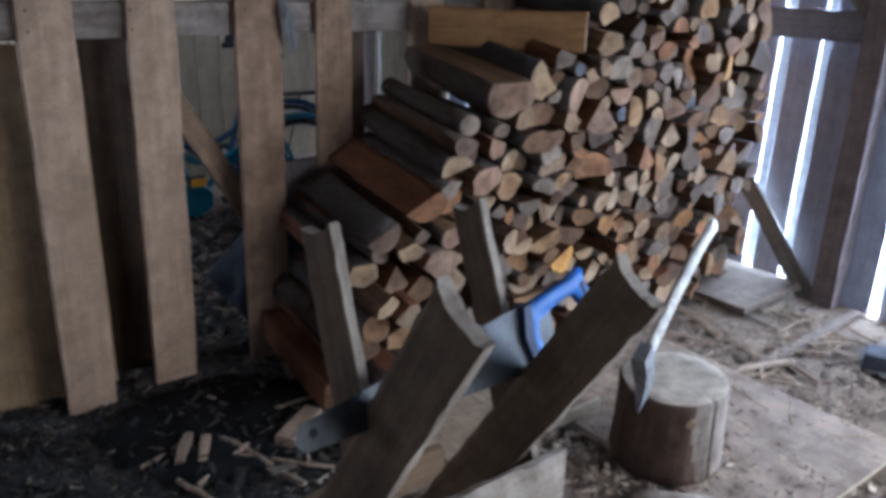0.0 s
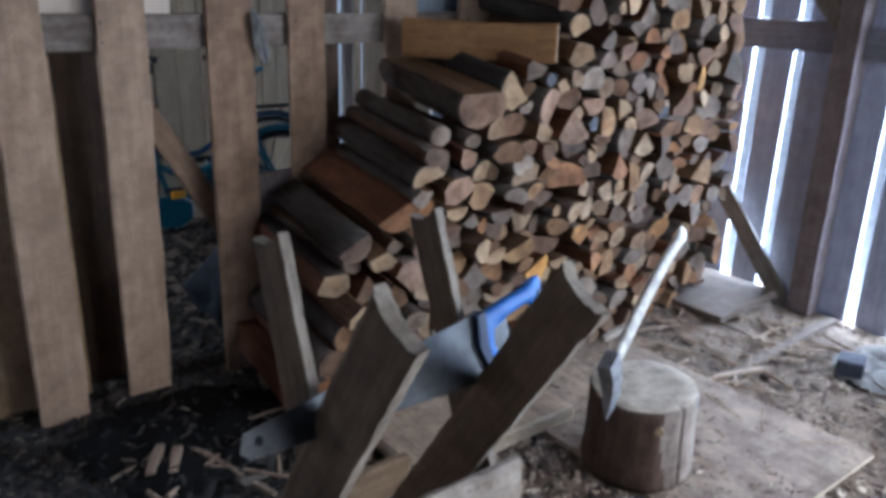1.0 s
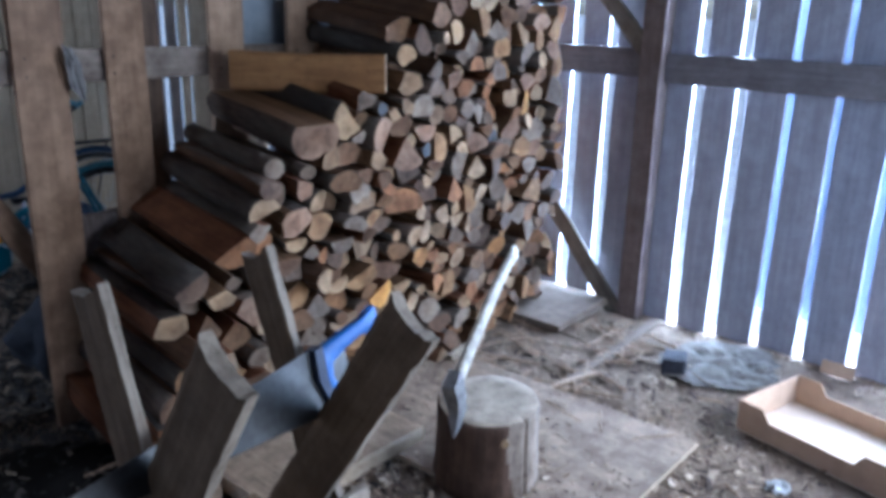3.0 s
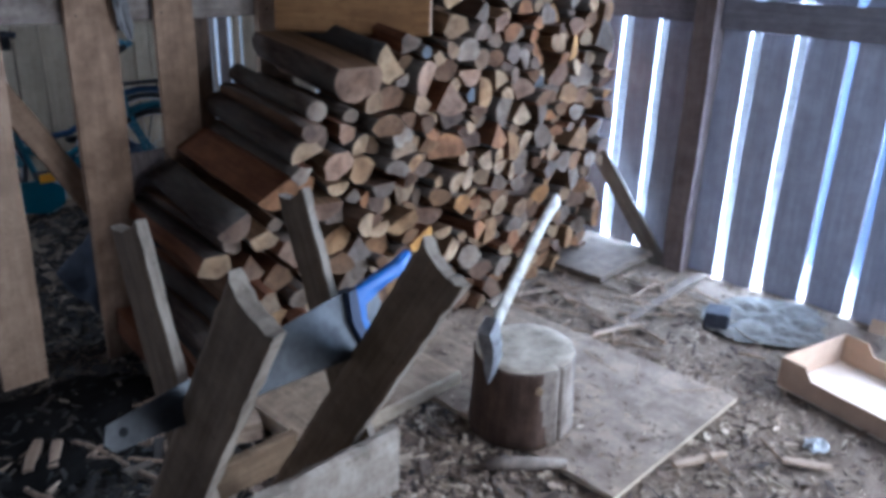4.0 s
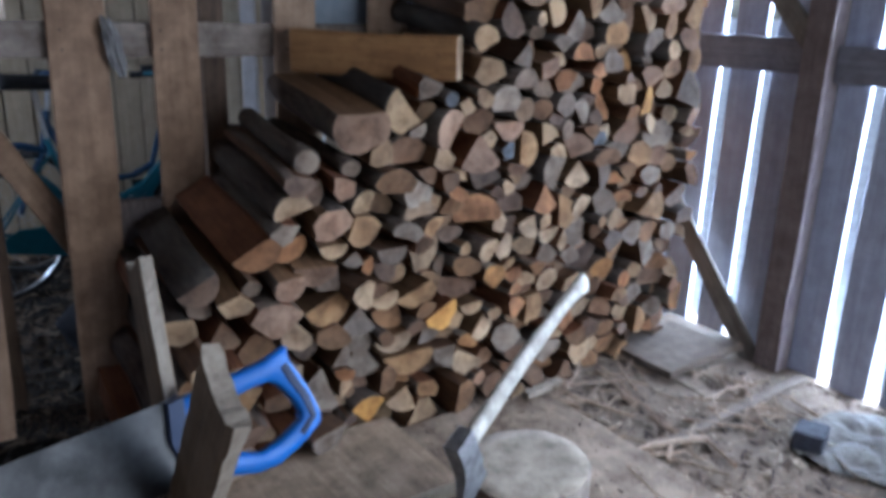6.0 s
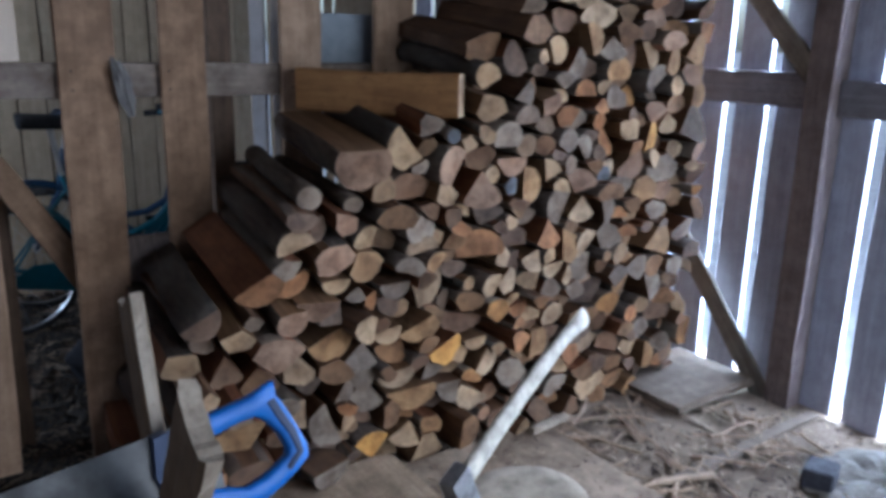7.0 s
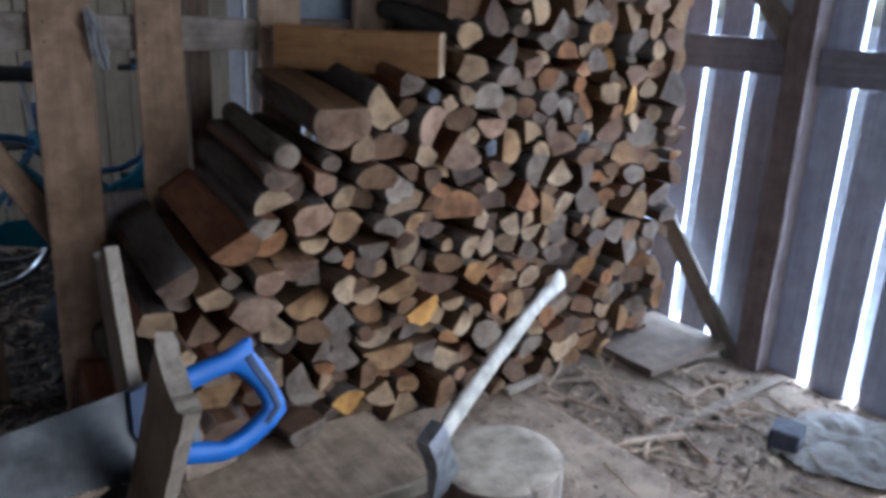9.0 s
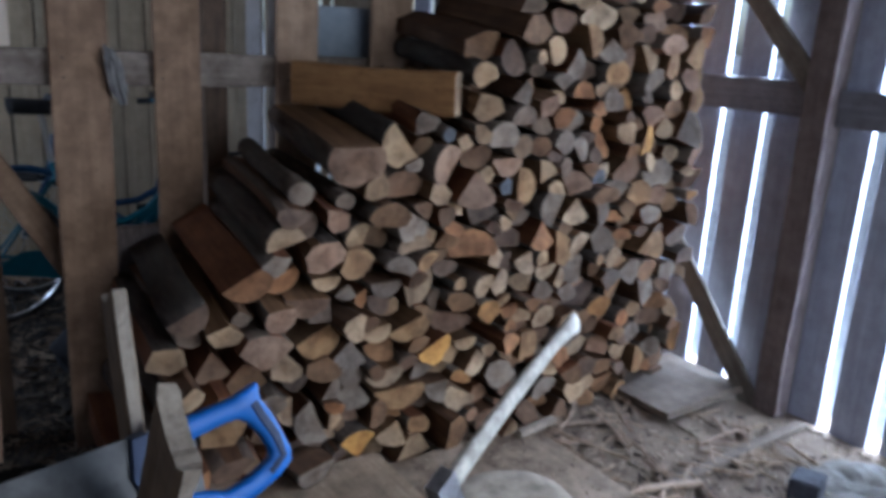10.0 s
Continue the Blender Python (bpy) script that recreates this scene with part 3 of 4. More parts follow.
        if reflector:
            part("pedal_reflector", box_bm(s * 0.158, s * 0.166, y - 0.04, y + 0.04, z - 0.022, z + 0.022), M_AMBER, pedal, "amber plastic reflector")
    part("carrier", box_bm(-0.06, 0.06, -0.22, 0.2, 0.72, 0.732), M_BLACK, root)
    part("carrier_stay", tube_bm([(0.05, 0, 0.33), (0.055, -0.12, 0.72)], 0.005, 6), M_BLACK, root)
    root.matrix_basis = m
    return root


bicycle("bicycle", M_TURQ, "turquoise step-through bicycle with black saddle parked behind the fence", pose(1.12, 3.98, 0, 0, 4, -90), True)
bicycle("bicycle", M_NAVY, "dark blue bicycle with wide handlebar behind the fence", pose(2.34, 4.36, 0, 0, 4, 88))

# ---- firewood stack ----
def clip_line(poly, px, pz, nx, nz, tag):
    """Keeps the side of a convex outline on which (p - point) . normal <= 0; the new edge takes the tag."""
    out = []
    for k in range(len(poly)):
        (x0, z0, t0), (x1, z1, t1) = poly[k], poly[(k + 1) % len(poly)]
        d0, d1 = (x0 - px) * nx + (z0 - pz) * nz, (x1 - px) * nx + (z1 - pz) * nz
        if d0 <= 0:
            out.append((x0, z0, t0))
            if d1 > 0:
                s = d0 / (d0 - d1)
                out.append((x0 + s * (x1 - x0), z0 + s * (z1 - z0), tag))
        elif d1 <= 0:
            s = d0 / (d0 - d1)
            out.append((x0 + s * (x1 - x0), z0 + s * (z1 - z0), t0))
    return out


def clip_disc(poly, cx, cz, r, sides=16):
    turn = 0.37
    for k in range(sides):
        a = turn + 2 * math.pi * k / sides
        poly = clip_line(poly, cx + r * math.cos(a), cz + r * math.sin(a), math.cos(a), math.sin(a), 1)
        if len(poly) < 3:
            break
    return poly


def area_centre(poly):
    a = sx = sz = 0.0
    for k in range(len(poly)):
        (x0, z0, _), (x1, z1, _) = poly[k], poly[(k + 1) % len(poly)]
        c = x0 * z1 - x1 * z0
        a, sx, sz = a + c, sx + (x0 + x1) * c, sz + (z0 + z1) * c
    return abs(a) / 2, sx / (3 * a), sz / (3 * a)


def stack_left(z):
    """The left edge of the stack, which steps back as it rises."""
    for top, x in ((0.26, 1.30), (0.62, 1.40), (0.76, 1.56), (0.93, 1.70), (1.06, 1.90), (1.17, 2.0), (1.36, 2.43), (1.47, 2.45), (1.60, 2.62), (1.75, 2.72), (2.1, 2.85)):
        if z < top:
            return x
    return 9.0


STACK_TOP, STACK_RIGHT, FACE, LOG = 1.95, 3.56, 1.93, 0.50


def sector(cell, a, cx, cz, wide, rng):
    """The split log, a sector of a round trunk, that fills a cell best of several turns."""
    r = math.sqrt(2 * a * 0.92 / wide)
    lever = 2 * r * math.sin(wide / 2) / (1.5 * wide)
    best = (0, cell, cx, cz)
    for _ in range(9):
        t = rng.uniform(0, 2 * math.pi)
        px, pz = cx - lever * math.cos(t), cz - lever * math.sin(t)
        poly = cell
        for side in (-1, 1):
            e = t + side * wide / 2
            poly = clip_line(poly, px, pz, -side * math.sin(e), side * math.cos(e), 0) if len(poly) > 2 else poly
        poly = clip_disc(poly, px, pz, r, 22) if len(poly) > 2 else poly
        if len(poly) > 2:
            filled = area_centre(poly)[0]
            if filled > best[0]:
                best = (filled, poly, px, pz)
    return best[1:]


def tidy(poly):
    out = []
    for k, (x, z, t) in enumerate(poly):
        if not out or (x - out[-1][0]) ** 2 + (z - out[-1][1]) ** 2 > 0.004 ** 2:
            out.append((x, z, t))
    if len(out) > 3 and (out[0][0] - out[-1][0]) ** 2 + (out[0][1] - out[-1][1]) ** 2 < 0.004 ** 2:
        out.pop()
    return out


def log_mesh(poly, cx, cz, length, rng, steps=4):
    """A split log along local y: its outline round the pith, bark on the round side, bare wood on the split sides."""
    bm = bmesh.new()
    pts = []
    for k in range(len(poly)):
        (x0, z0, t0), (x1, z1, _) = poly[k], poly[(k + 1) % len(poly)]
        pts.append((x0 - cx, z0 - cz, t0))
        if math.hypot(x1 - x0, z1 - z0) > 0.045:
            pts.append(((x0 + x1) / 2 - cx + rng.uniform(-0.003, 0.003), (z0 + z1) / 2 - cz + rng.uniform(-0.003, 0.003), t0))
    tilt_x, tilt_z = rng.uniform(-0.25, 0.25), rng.uniform(-0.2, 0.2)
    seed = rng.uniform(0, 50)
    rows = []
    for i in range(steps + 1):
        s = i / steps
        taper = 1 - 0.10 * s
        bx, bz = 0.012 * math.sin(3.1 * s + seed), 0.010 * math.sin(2.3 * s + seed * 2)
        ring = []
        for x, z, t in pts:
            y = length * s + (tilt_x * x + tilt_z * z if i in (0, steps) else 0)
            k = taper * (1 + 0.10 * noise.noise((x * 14 + seed, s * 3.0, z * 14)) * (0.25 if i == 0 else 1))
            ring.append(bm.verts.new((x * k + bx * s, y, z * k + bz * s)))
        rows.append(ring)
    n = len(pts)
    for a, b in zip(rows, rows[1:]):
        for k in range(n):
            f = bm.faces.new((a[k], a[(k + 1) % n], b[(k + 1) % n], b[k]))
            f.material_index = 0 if pts[k][2] == 1 else 1
            f.smooth = pts[k][2] == 1
    for ring in (rows[0], rows[-1]):
        f = bm.faces.new(ring)
        f.material_index = 2
    return bm


MARKED = []


def logs(tone, kind, places):
    """Logs of one end wood and one split shape: (x, z, reach, turn of the flat side or of the sharp edge)."""
    MARKED.extend((x, z, r, kind, turn, tone) for x, z, r, turn in places)


logs("pink", "most", [
    (1.983, 1.086, 0.081, 95), (1.725, 0.622, 0.048, 90),
])
logs("pale", "half", [
    (2.136, 1.126, 0.064, 40), (2.19, 0.799, 0.041, 285), (2.798, 0.642, 0.043, 90), (2.947, 0.722, 0.057, 315),
    (1.884, 0.714, 0.035, 90), (2.061, 0.52, 0.037, 100), (2.438, 0.412, 0.031, 100), (2.469, 0.333, 0.05, 150),
    (2.11, 0.352, 0.048, 100), (2.425, 0.203, 0.058, 60), (1.757, 0.295, 0.036, 0), (1.749, 0.856, 0.045, 290),
    (3.218, 1.43, 0.039, 200),
])
logs("grey", "block", [
    (2.217, 1.191, 0.036, 0), (3.327, 0.809, 0.051, 0), (3.044, 0.735, 0.058, 0), (3.232, 0.584, 0.051, 0),
    (3.478, 0.554, 0.048, 0), (2.785, 0.561, 0.043, 0), (2.896, 0.541, 0.042, 0), (2.595, 0.263, 0.064, 0),
    (1.602, 0.629, 0.025, 0), (1.717, 0.789, 0.042, 0),
])
logs("grey", "round", [
    (2.176, 1.074, 0.031, 0), (1.943, 0.965, 0.028, 0), (2.816, 1.123, 0.043, 0), (3.345, 0.988, 0.073, 0),
    (3.431, 0.219, 0.049, 0), (1.697, 0.332, 0.044, 0), (1.797, 0.998, 0.037, 0),
])
logs("blue", "round", [
    (2.319, 1.161, 0.024, 0), (2.559, 0.974, 0.034, 0), (3.005, 0.984, 0.034, 0),
])
logs("pale", "block", [
    (2.378, 1.132, 0.028, 0), (2.474, 1.248, 0.045, 0), (2.303, 0.961, 0.041, 0), (2.266, 0.822, 0.026, 0),
    (2.541, 0.722, 0.034, 0), (3.134, 1.153, 0.054, 0), (2.805, 0.455, 0.057, 0), (2.689, 0.474, 0.042, 0),
    (2.981, 0.108, 0.062, 0), (1.891, 0.232, 0.037, 0), (1.55, 0.593, 0.045, 0), (1.744, 0.447, 0.049, 0),
])
logs("pink", "half", [
    (2.319, 1.064, 0.06, 330), (2.569, 1.057, 0.047, 90), (3.172, 1.015, 0.062, 130), (1.818, 0.65, 0.049, 90),
])
logs("any", "wedge", [
    (2.41, 0.977, 0.073, 90), (3.016, 0.5, 0.067, 300), (2.832, 0.092, 0.054, 90), (2.09, 0.605, 0.045, 45),
    (2.242, 0.643, 0.077, 150), (2.118, 0.429, 0.061, 60), (2.005, 0.277, 0.068, 90), (1.531, 0.472, 0.057, 90),
    (2.689, 1.315, 0.043, 60), (3.146, 1.577, 0.05, 270),
])
logs("grey", "most", [
    (2.543, 1.146, 0.052, 270), (2.186, 0.869, 0.056, 60), (3.062, 1.266, 0.051, 270),
])
logs("tan", "half", [
    (2.646, 0.972, 0.066, 180), (2.248, 0.736, 0.034, 320), (2.845, 0.722, 0.056, 180), (3.169, 0.529, 0.041, 330),
    (2.706, 0.357, 0.06, 180), (3.364, 0.158, 0.054, 180), (2.192, 0.518, 0.054, 120), (1.863, 0.529, 0.061, 110),
    (2.17, 0.271, 0.063, 100), (2.906, 1.486, 0.044, 200), (3.348, 1.418, 0.053, 150),
    (3.513, 1.27, 0.051, 180),
])
logs("any", "block", [
    (1.418, 0.522, 0.045, 0),
    (2.055, 0.999, 0.043, 0), (3, 1.183, 0.04, 0), (2.376, 0.373, 0.048, 0), (2.552, 0.081, 0.064, 0),
])
logs("pink", "block", [
    (1.919, 0.91, 0.038, 0), (1.883, 0.793, 0.058, 0), (2.722, 1.255, 0.044, 0), (3.362, 0.894, 0.046, 0),
])
logs("red", "half", [
    (1.638, 0.738, 0.058, 125),
    (2.356, 0.853, 0.038, 60), (2.441, 0.765, 0.083, 270), (3.116, 0.815, 0.033, 270), (3.176, 0.733, 0.036, 270),
    (2.62, 0.518, 0.038, 100), (2.912, 1.297, 0.045, 270),
])
logs("any", "half", [
    (1.455, 0.655, 0.046, 120),
    (2.127, 0.74, 0.041, 250), (2.629, 1.209, 0.047, 270), (3.409, 0.346, 0.058, 270), (2.392, 0.495, 0.056, 80),
    (2.37, 0.091, 0.07, 180), (3.176, 1.255, 0.052, 180),
])
logs("tan", "block", [
    (1.981, 0.767, 0.054, 0), (3.245, 0.902, 0.061, 0), (3.285, 0.042, 0.049, 0),
    (1.552, 0.272, 0.069, 0),
])
logs("pale", "round", [
    (2.576, 0.844, 0.028, 0), (2.395, 0.636, 0.028, 0), (2.696, 1.421, 0.025, 0), (3.374, 1.314, 0.04, 0),
])
logs("red", "block", [
    (2.818, 1.214, 0.039, 0), (2.9, 0.268, 0.045, 0), (2.005, 0.637, 0.026, 0),
])
logs("any", "round", [
    (2.71, 1.108, 0.04, 0), (3.003, 1.064, 0.034, 0), (3.147, 0.175, 0.047, 0),
])
logs("grey", "half", [
    (2.912, 1.088, 0.046, 225), (2.812, 0.877, 0.067, 330), (3.034, 0.849, 0.048, 200), (2.944, 0.627, 0.061, 0),
    (3.35, 0.482, 0.062, 200), (2.087, 0.678, 0.041, 90), (1.9, 0.341, 0.033, 150), (1.841, 0.234, 0.062, 20),
    (2.844, 1.396, 0.044, 150), (3.271, 1.342, 0.048, 310),
])
logs("pale", "wedge", [
    (2.749, 1.018, 0.047, 240), (2.915, 0.854, 0.06, 90), (2.683, 0.685, 0.05, 60), (2.571, 0.617, 0.053, 180),
    (2.135, 0.128, 0.055, 70),
])
logs("pink", "wedge", [
    (2.9, 0.968, 0.055, 250),
])
logs("orange", "half", [
    (3.25, 1.117, 0.049, 160), (2.302, 0.415, 0.056, 110),
])
logs("grey", "wedge", [
    (3.485, 1.152, 0.081, 200), (1.954, 0.667, 0.032, 80), (1.958, 0.459, 0.052, 80), (2.247, 0.345, 0.039, 120),
    (2.323, 0.253, 0.053, 45), (2.802, 1.34, 0.036, 270), (2.595, 1.295, 0.043, 200), (3.004, 1.45, 0.05, 90),
])
logs("red", "wedge", [
    (2.741, 0.78, 0.063, 90),
])
logs("tan", "wedge", [
    (3.35, 0.68, 0.075, 200), (3.503, 1.449, 0.063, 200),
])
logs("red", "round", [
    (3.246, 0.372, 0.038, 0),
])
logs("tan", "round", [
    (2.246, 0.138, 0.04, 0),
])
logs("orange", "wedge", [
    (1.998, 0.131, 0.054, 270),
])
logs("pale", "most", [
    (2.451, 1.354, 0.041, 300), (2.757, 1.445, 0.045, 200),
])
logs("tan", "most", [
    (3.046, 1.37, 0.05, 270),
])


def stack_cells():
    """Seeds packed into the stack's outline, each with the cell that it keeps clear of its neighbours."""
    rng = random.Random(77)
    seeds = [(x, z, r, kind, turn, tone) for x, z, r, kind, turn, tone in MARKED]
    tries = 0
    while tries < 120000 and len(seeds) < 400:
        tries += 1
        x, z = rng.uniform(1.28, STACK_RIGHT), rng.uniform(0.035, STACK_TOP)
        r = rng.choice((0.030, 0.036, 0.042, 0.048, 0.054, 0.060)) if tries > 30000 else rng.uniform(0.046, 0.064)
        if x < stack_left(z) + 0.03 or math.hypot((x - 2.455) / 1.4, z - 0.675) < 0.06 or math.hypot((x - 3.04) / 1.5, z - 0.545) < 0.05:
            continue
        near = 1.12 if x < stack_left(z) + 0.45 else 0.93
        if all((x - s[0]) ** 2 + ((z - s[1]) * 1.32) ** 2 > (near * (r + s[2])) ** 2 for s in seeds):
            seeds.append((x, z, r, "", 0, "any"))
    cells = []
    for i, (x, z, r, kind, turn, tone) in enumerate(seeds):
        m = r * 1.6
        poly = [(x - m, z - m * 0.85, 0), (x + m, z - m * 0.85, 0), (x + m, z + m * 0.85, 0), (x - m, z + m * 0.85, 0)]
        poly = clip_line(poly, 0, 0.004, 0, -1, 0)
        poly = clip_line(poly, STACK_RIGHT + 0.03, 0, 1, 0, 0)
        for j, s in enumerate(seeds):
            dx, dz = s[0] - x, s[1] - z
            d2 = dx * dx + dz * dz * 1.6
            if j == i or d2 > 0.12:
                continue
            f = 0.5 + (r * r - s[2] * s[2]) / (2 * d2)
            nx, nz = dx, dz * 1.6
            d = math.hypot(nx, nz)
            slack = 0.008 if kind in ("half", "most", "wedge") else -0.003
            poly = clip_line(poly, x + dx * f + nx / d * slack, z + dz * f + nz / d * slack, nx / d, nz / d, 0)
            if len(poly) < 3:
                break
        if len(poly) >= 3:
            cells.append((x, z, r, kind, turn, tone, poly))
    return cells


ENDS = {"any": M_END, "tan": M_END_TAN, "pale": M_END_PALE, "grey": M_END_GREY, "pink": M_END_PINK, "red": M_END_RED, "orange": M_END_ORANGE, "blue": M_END_BLUE}
WORDS = {"tan": "split log with a warm tan cut end in the stack", "any": "brown split log with grey bark stacked end out", "pale": "split log with a pale yellow cut end in the stack", "grey": "log with a weathered grey cut end in the stack",
         "pink": "thick log with a pinkish cut end in the stack", "red": "reddish split log in the firewood stack", "orange": "split log with a bright orange end in the stack", "blue": "thin log with a blue-grey stained end in the stack"}


def firewood(cells):
    rng = random.Random(5)
    for x, z, r, kind, turn, tone, poly in cells:
        a, cx, cz = area_centre(poly)
        if a < 0.0012:
            continue
        pick = kind or rng.choices(("half", "wedge", "round", "block"), (32, 56, 7, 5))[0]
        if pick == "round":
            px, pz = (x, z) if kind else (cx, cz)
            poly = clip_disc(poly, px, pz, r * 1.02 if kind else 0.92 * math.sqrt(a / math.pi))
        elif kind == "half":
            nx, nz = math.cos(radians(turn)), math.sin(radians(turn))
            px, pz = x + nx * r * 0.36, z + nz * r * 0.36
            poly = clip_line(poly, px, pz, nx, nz, 0)
            poly = clip_disc(poly, px, pz, r * (1.16 if r > 0.065 else 1.38), 22)
        elif pick == "block":
            px, pz = cx, cz
            if kind:
                first, barked = rng.uniform(0, 360), rng.randrange(5)
                for k in range(5):
                    e = radians(first + 72 * k + rng.uniform(-26, 26))
                    reach = r * rng.uniform(0.72, 1.2)
                    poly = clip_line(poly, px + reach * math.cos(e), pz + reach * math.sin(e), math.cos(e), math.sin(e), int(k == barked)) if len(poly) > 2 else poly
        elif kind == "most":
            nx, nz = math.cos(radians(turn)), math.sin(radians(turn))
            px, pz = x, z
            poly = clip_line(poly, px + nx * r * 0.62, pz + nz * r * 0.62, nx, nz, 0)
            poly = clip_disc(poly, px, pz, r * 1.08, 20)
        elif kind == "wedge":
            aim, wide = radians(turn + 180), radians(rng.uniform(70, 105))
            px, pz = x - 0.95 * r * math.cos(aim), z - 0.95 * r * math.sin(aim)
            for side in (-1, 1):
                e = aim + side * wide / 2
                poly = clip_line(poly, px, pz, -side * math.sin(e), side * math.cos(e), 0) if len(poly) > 2 else poly
            poly = clip_disc(poly, px, pz, r * 1.75, 24) if len(poly) > 2 else poly
        else:
            poly, px, pz = sector(poly, a, cx, cz, math.pi if pick == "half" else radians(rng.uniform(62, 125)), rng)
        poly = tidy(poly)
        if len(poly) < 3:
            continue
        length = LOG + rng.uniform(-0.05, 0.04)
        if rng.random() < (0.7 if px < 1.85 else 0.2):
            split = M_SPLIT_RED
        else:
            split = M_SPLIT_RED if tone == "red" else M_SPLIT_TAN if tone in ("pale", "pink", "tan") else M_SPLIT
        end = ENDS[tone]
        if tone == "any":
            end = rng.choices((M_END, M_END_PALE, M_END_GREY, M_END_RED, M_END_PINK), (80, 7, 6, 3, 4))[0]
        body = log_mesh(poly, px, pz, length, rng)
        sink = min(0.13, max(-0.06, rng.gauss(0.01, 0.045))) if tone == "any" else rng.uniform(-0.02, 0.01)
        lift, turn_z = rng.uniform(-1.5, 1.5), rng.uniform(-4, 4)
        edge = px - stack_left(pz)
        if edge < (0.34 if pz < 1.3 else 0.16):
            # the open left flank: longer logs that slope down to the front
            lift, turn_z = 8.0 + lift, 0.5 * turn_z - 1.5
            body.free()
            body = log_mesh(poly, px, pz, 0.56, rng, 6)
        place = pose(px, FACE + sink, pz, lift, 0, turn_z)
        ob = link_mesh("firewood_log", body, (M_BARK, split, end))
        ob.matrix_basis = place
        tagged(ob, WORDS[tone], "firewood", group="stacked firewood")


firewood(stack_cells())

# a long squared timber laid aslant on the stack's shoulder
bm = beam_bm(0.145, 0.07, 0.60, random.Random(2), 9, 0.0016, 0.006, 0.010)
for f in bm.faces:
    f.normal_update()
    f.material_index = 1 if abs(f.normal.z) > 0.8 else 0
ob = tagged(link_mesh("squared_timber", bm, (wood("timber_tan", (0.20, 0.095, 0.033), (0.37, 0.205, 0.080), vary=0.02, dirt=0.3, grain=0.7), M_END_PALE)), "orange-brown squared timber lying aslant on the stack", "timber")
ob.matrix_basis = pose(2.36, 1.955, 1.292, 0, 0, 38) @ pose(0, 0, 0, -90, 0, 0) @ pose(0, 0, 0, 0, 0, 90)


# ---- sawbuck ----
def leg_bm(w, t, l, seed, columns=10, rows=44):
    """A rough board with ragged narrow edges and a hollowed, worn top."""
    bm = bmesh.new()
    grid = []
    for i in range(rows + 1):
        ring = []
        for side in (-1, 1):
            for k in range(columns + 1):
                u = (k / columns * 2 - 1) * -side
                z = l * i / rows
                rag = 0.0045 * noise.noise((z * 38, u * 1.5 + seed, side * 0.7)) + 0.004 * noise.noise((z * 11, u + seed, 3.0)) if abs(u) == 1 else 0
                if i == rows:
                    z -= 0.016 * (1 - u * u) + 0.006 * noise.noise((u * 4, seed, side))
                y = side * (t / 2 - (0.004 if abs(u) == 1 else 0)) + 0.0012 * noise.noise((u * 3, z * 9, seed + side))
                ring.append(bm.verts.new((u * w / 2 + rag * (1 if u > 0 else -1), y, z)))
        grid.append(ring)
    n = 2 * (columns + 1)
    for a, b in zip(grid, grid[1:]):
        for k in range(n):
            f = bm.faces.new((a[k], a[(k + 1) % n], b[(k + 1) % n], b[k]))
            f.material_index = int(k in (columns, n - 1))
    for ring, mat in ((grid[0], 0), (grid[-1], 1)):
        for k in range(columns):
            bm.faces.new((ring[k], ring[k + 1], ring[n - 2 - k], ring[n - 1 - k])).material_index = mat
    return bm


def leg(parent, x, top, bottom, w, t, seed):
    a, b = Vector((x, *bottom)), Vector((x, *top))
    d = b - a
    ob = part("leg", leg_bm(w, t, d.length, seed * 7.3), (M_BUCK, M_BUCK_CUT), parent)
    z = d.normalized()
    y = Vector((1, 0, 0))
    ob.matrix_basis = Matrix.Translation(a) @ Matrix((y.cross(z), y, z)).transposed().to_4x4()
    return ob


sawbuck = tagged(new("sawbuck"), "rough sawbuck of weathered boards nailed as crosses", "sawbuck")
leg(sawbuck, 0.694, (0.590, 1.092), (1.25, 0.005), 0.118, 0.027, 1)
leg(sawbuck, 0.722, (1.028, 1.081), (0.655, 0.005), 0.110, 0.027, 2)
leg(sawbuck, 1.072, (0.608, 1.044), (1.285, 0.005), 0.112, 0.027, 3)
leg(sawbuck, 1.100, (1.083, 1.052), (0.655, 0.005), 0.095, 0.027, 4)
rng = random.Random(6)
bm = beam_bm(0.155, 0.030, 0.56, rng, 13, 0.005, 0, 0.007)
ob = part("stretcher", bm, (M_BUCK_PALE,), sawbuck, "pale rough-edged stretcher board")
ob.matrix_basis = pose(0.56, 0.785, 0.535, 0, 90, 0)
ob = part("stretcher", beam_bm(0.10, 0.03, 0.62, rng, 10, 0.004), M_BUCK, sawbuck)
ob.matrix_basis = pose(0.60, 1.30, 0.25, 0, 90, 0)

# ---- hand saw lying in the sawbuck ----
TIP, HEEL = Vector((0.555, 0.800, 0.860)), Vector((1.165, 0.905, 0.897))
AX = (HEEL - TIP).normalized()
DN = Vector((-0.06, -0.27, -0.96))
DN = (DN - AX * DN.dot(AX)).normalized()
hand_saw = tagged(new("hand_saw"), "grey-bladed hand saw with blue handle lying in the sawbuck", "hand saw")
LB = (HEEL - TIP).length
teeth = [(LB * (1 - k / 160), 0.150 - 0.108 * k / 160 + (0.005 if k % 2 else 0.0)) for k in range(0, 161)]
blade = [(0.0, 0.0), (LB, 0.0)] + teeth + [(-0.012, 0.025)]
part("blade", prism_bm(blade, 0.0022, AX, DN, TIP), M_STEEL, hand_saw, "dull grey steel blade")
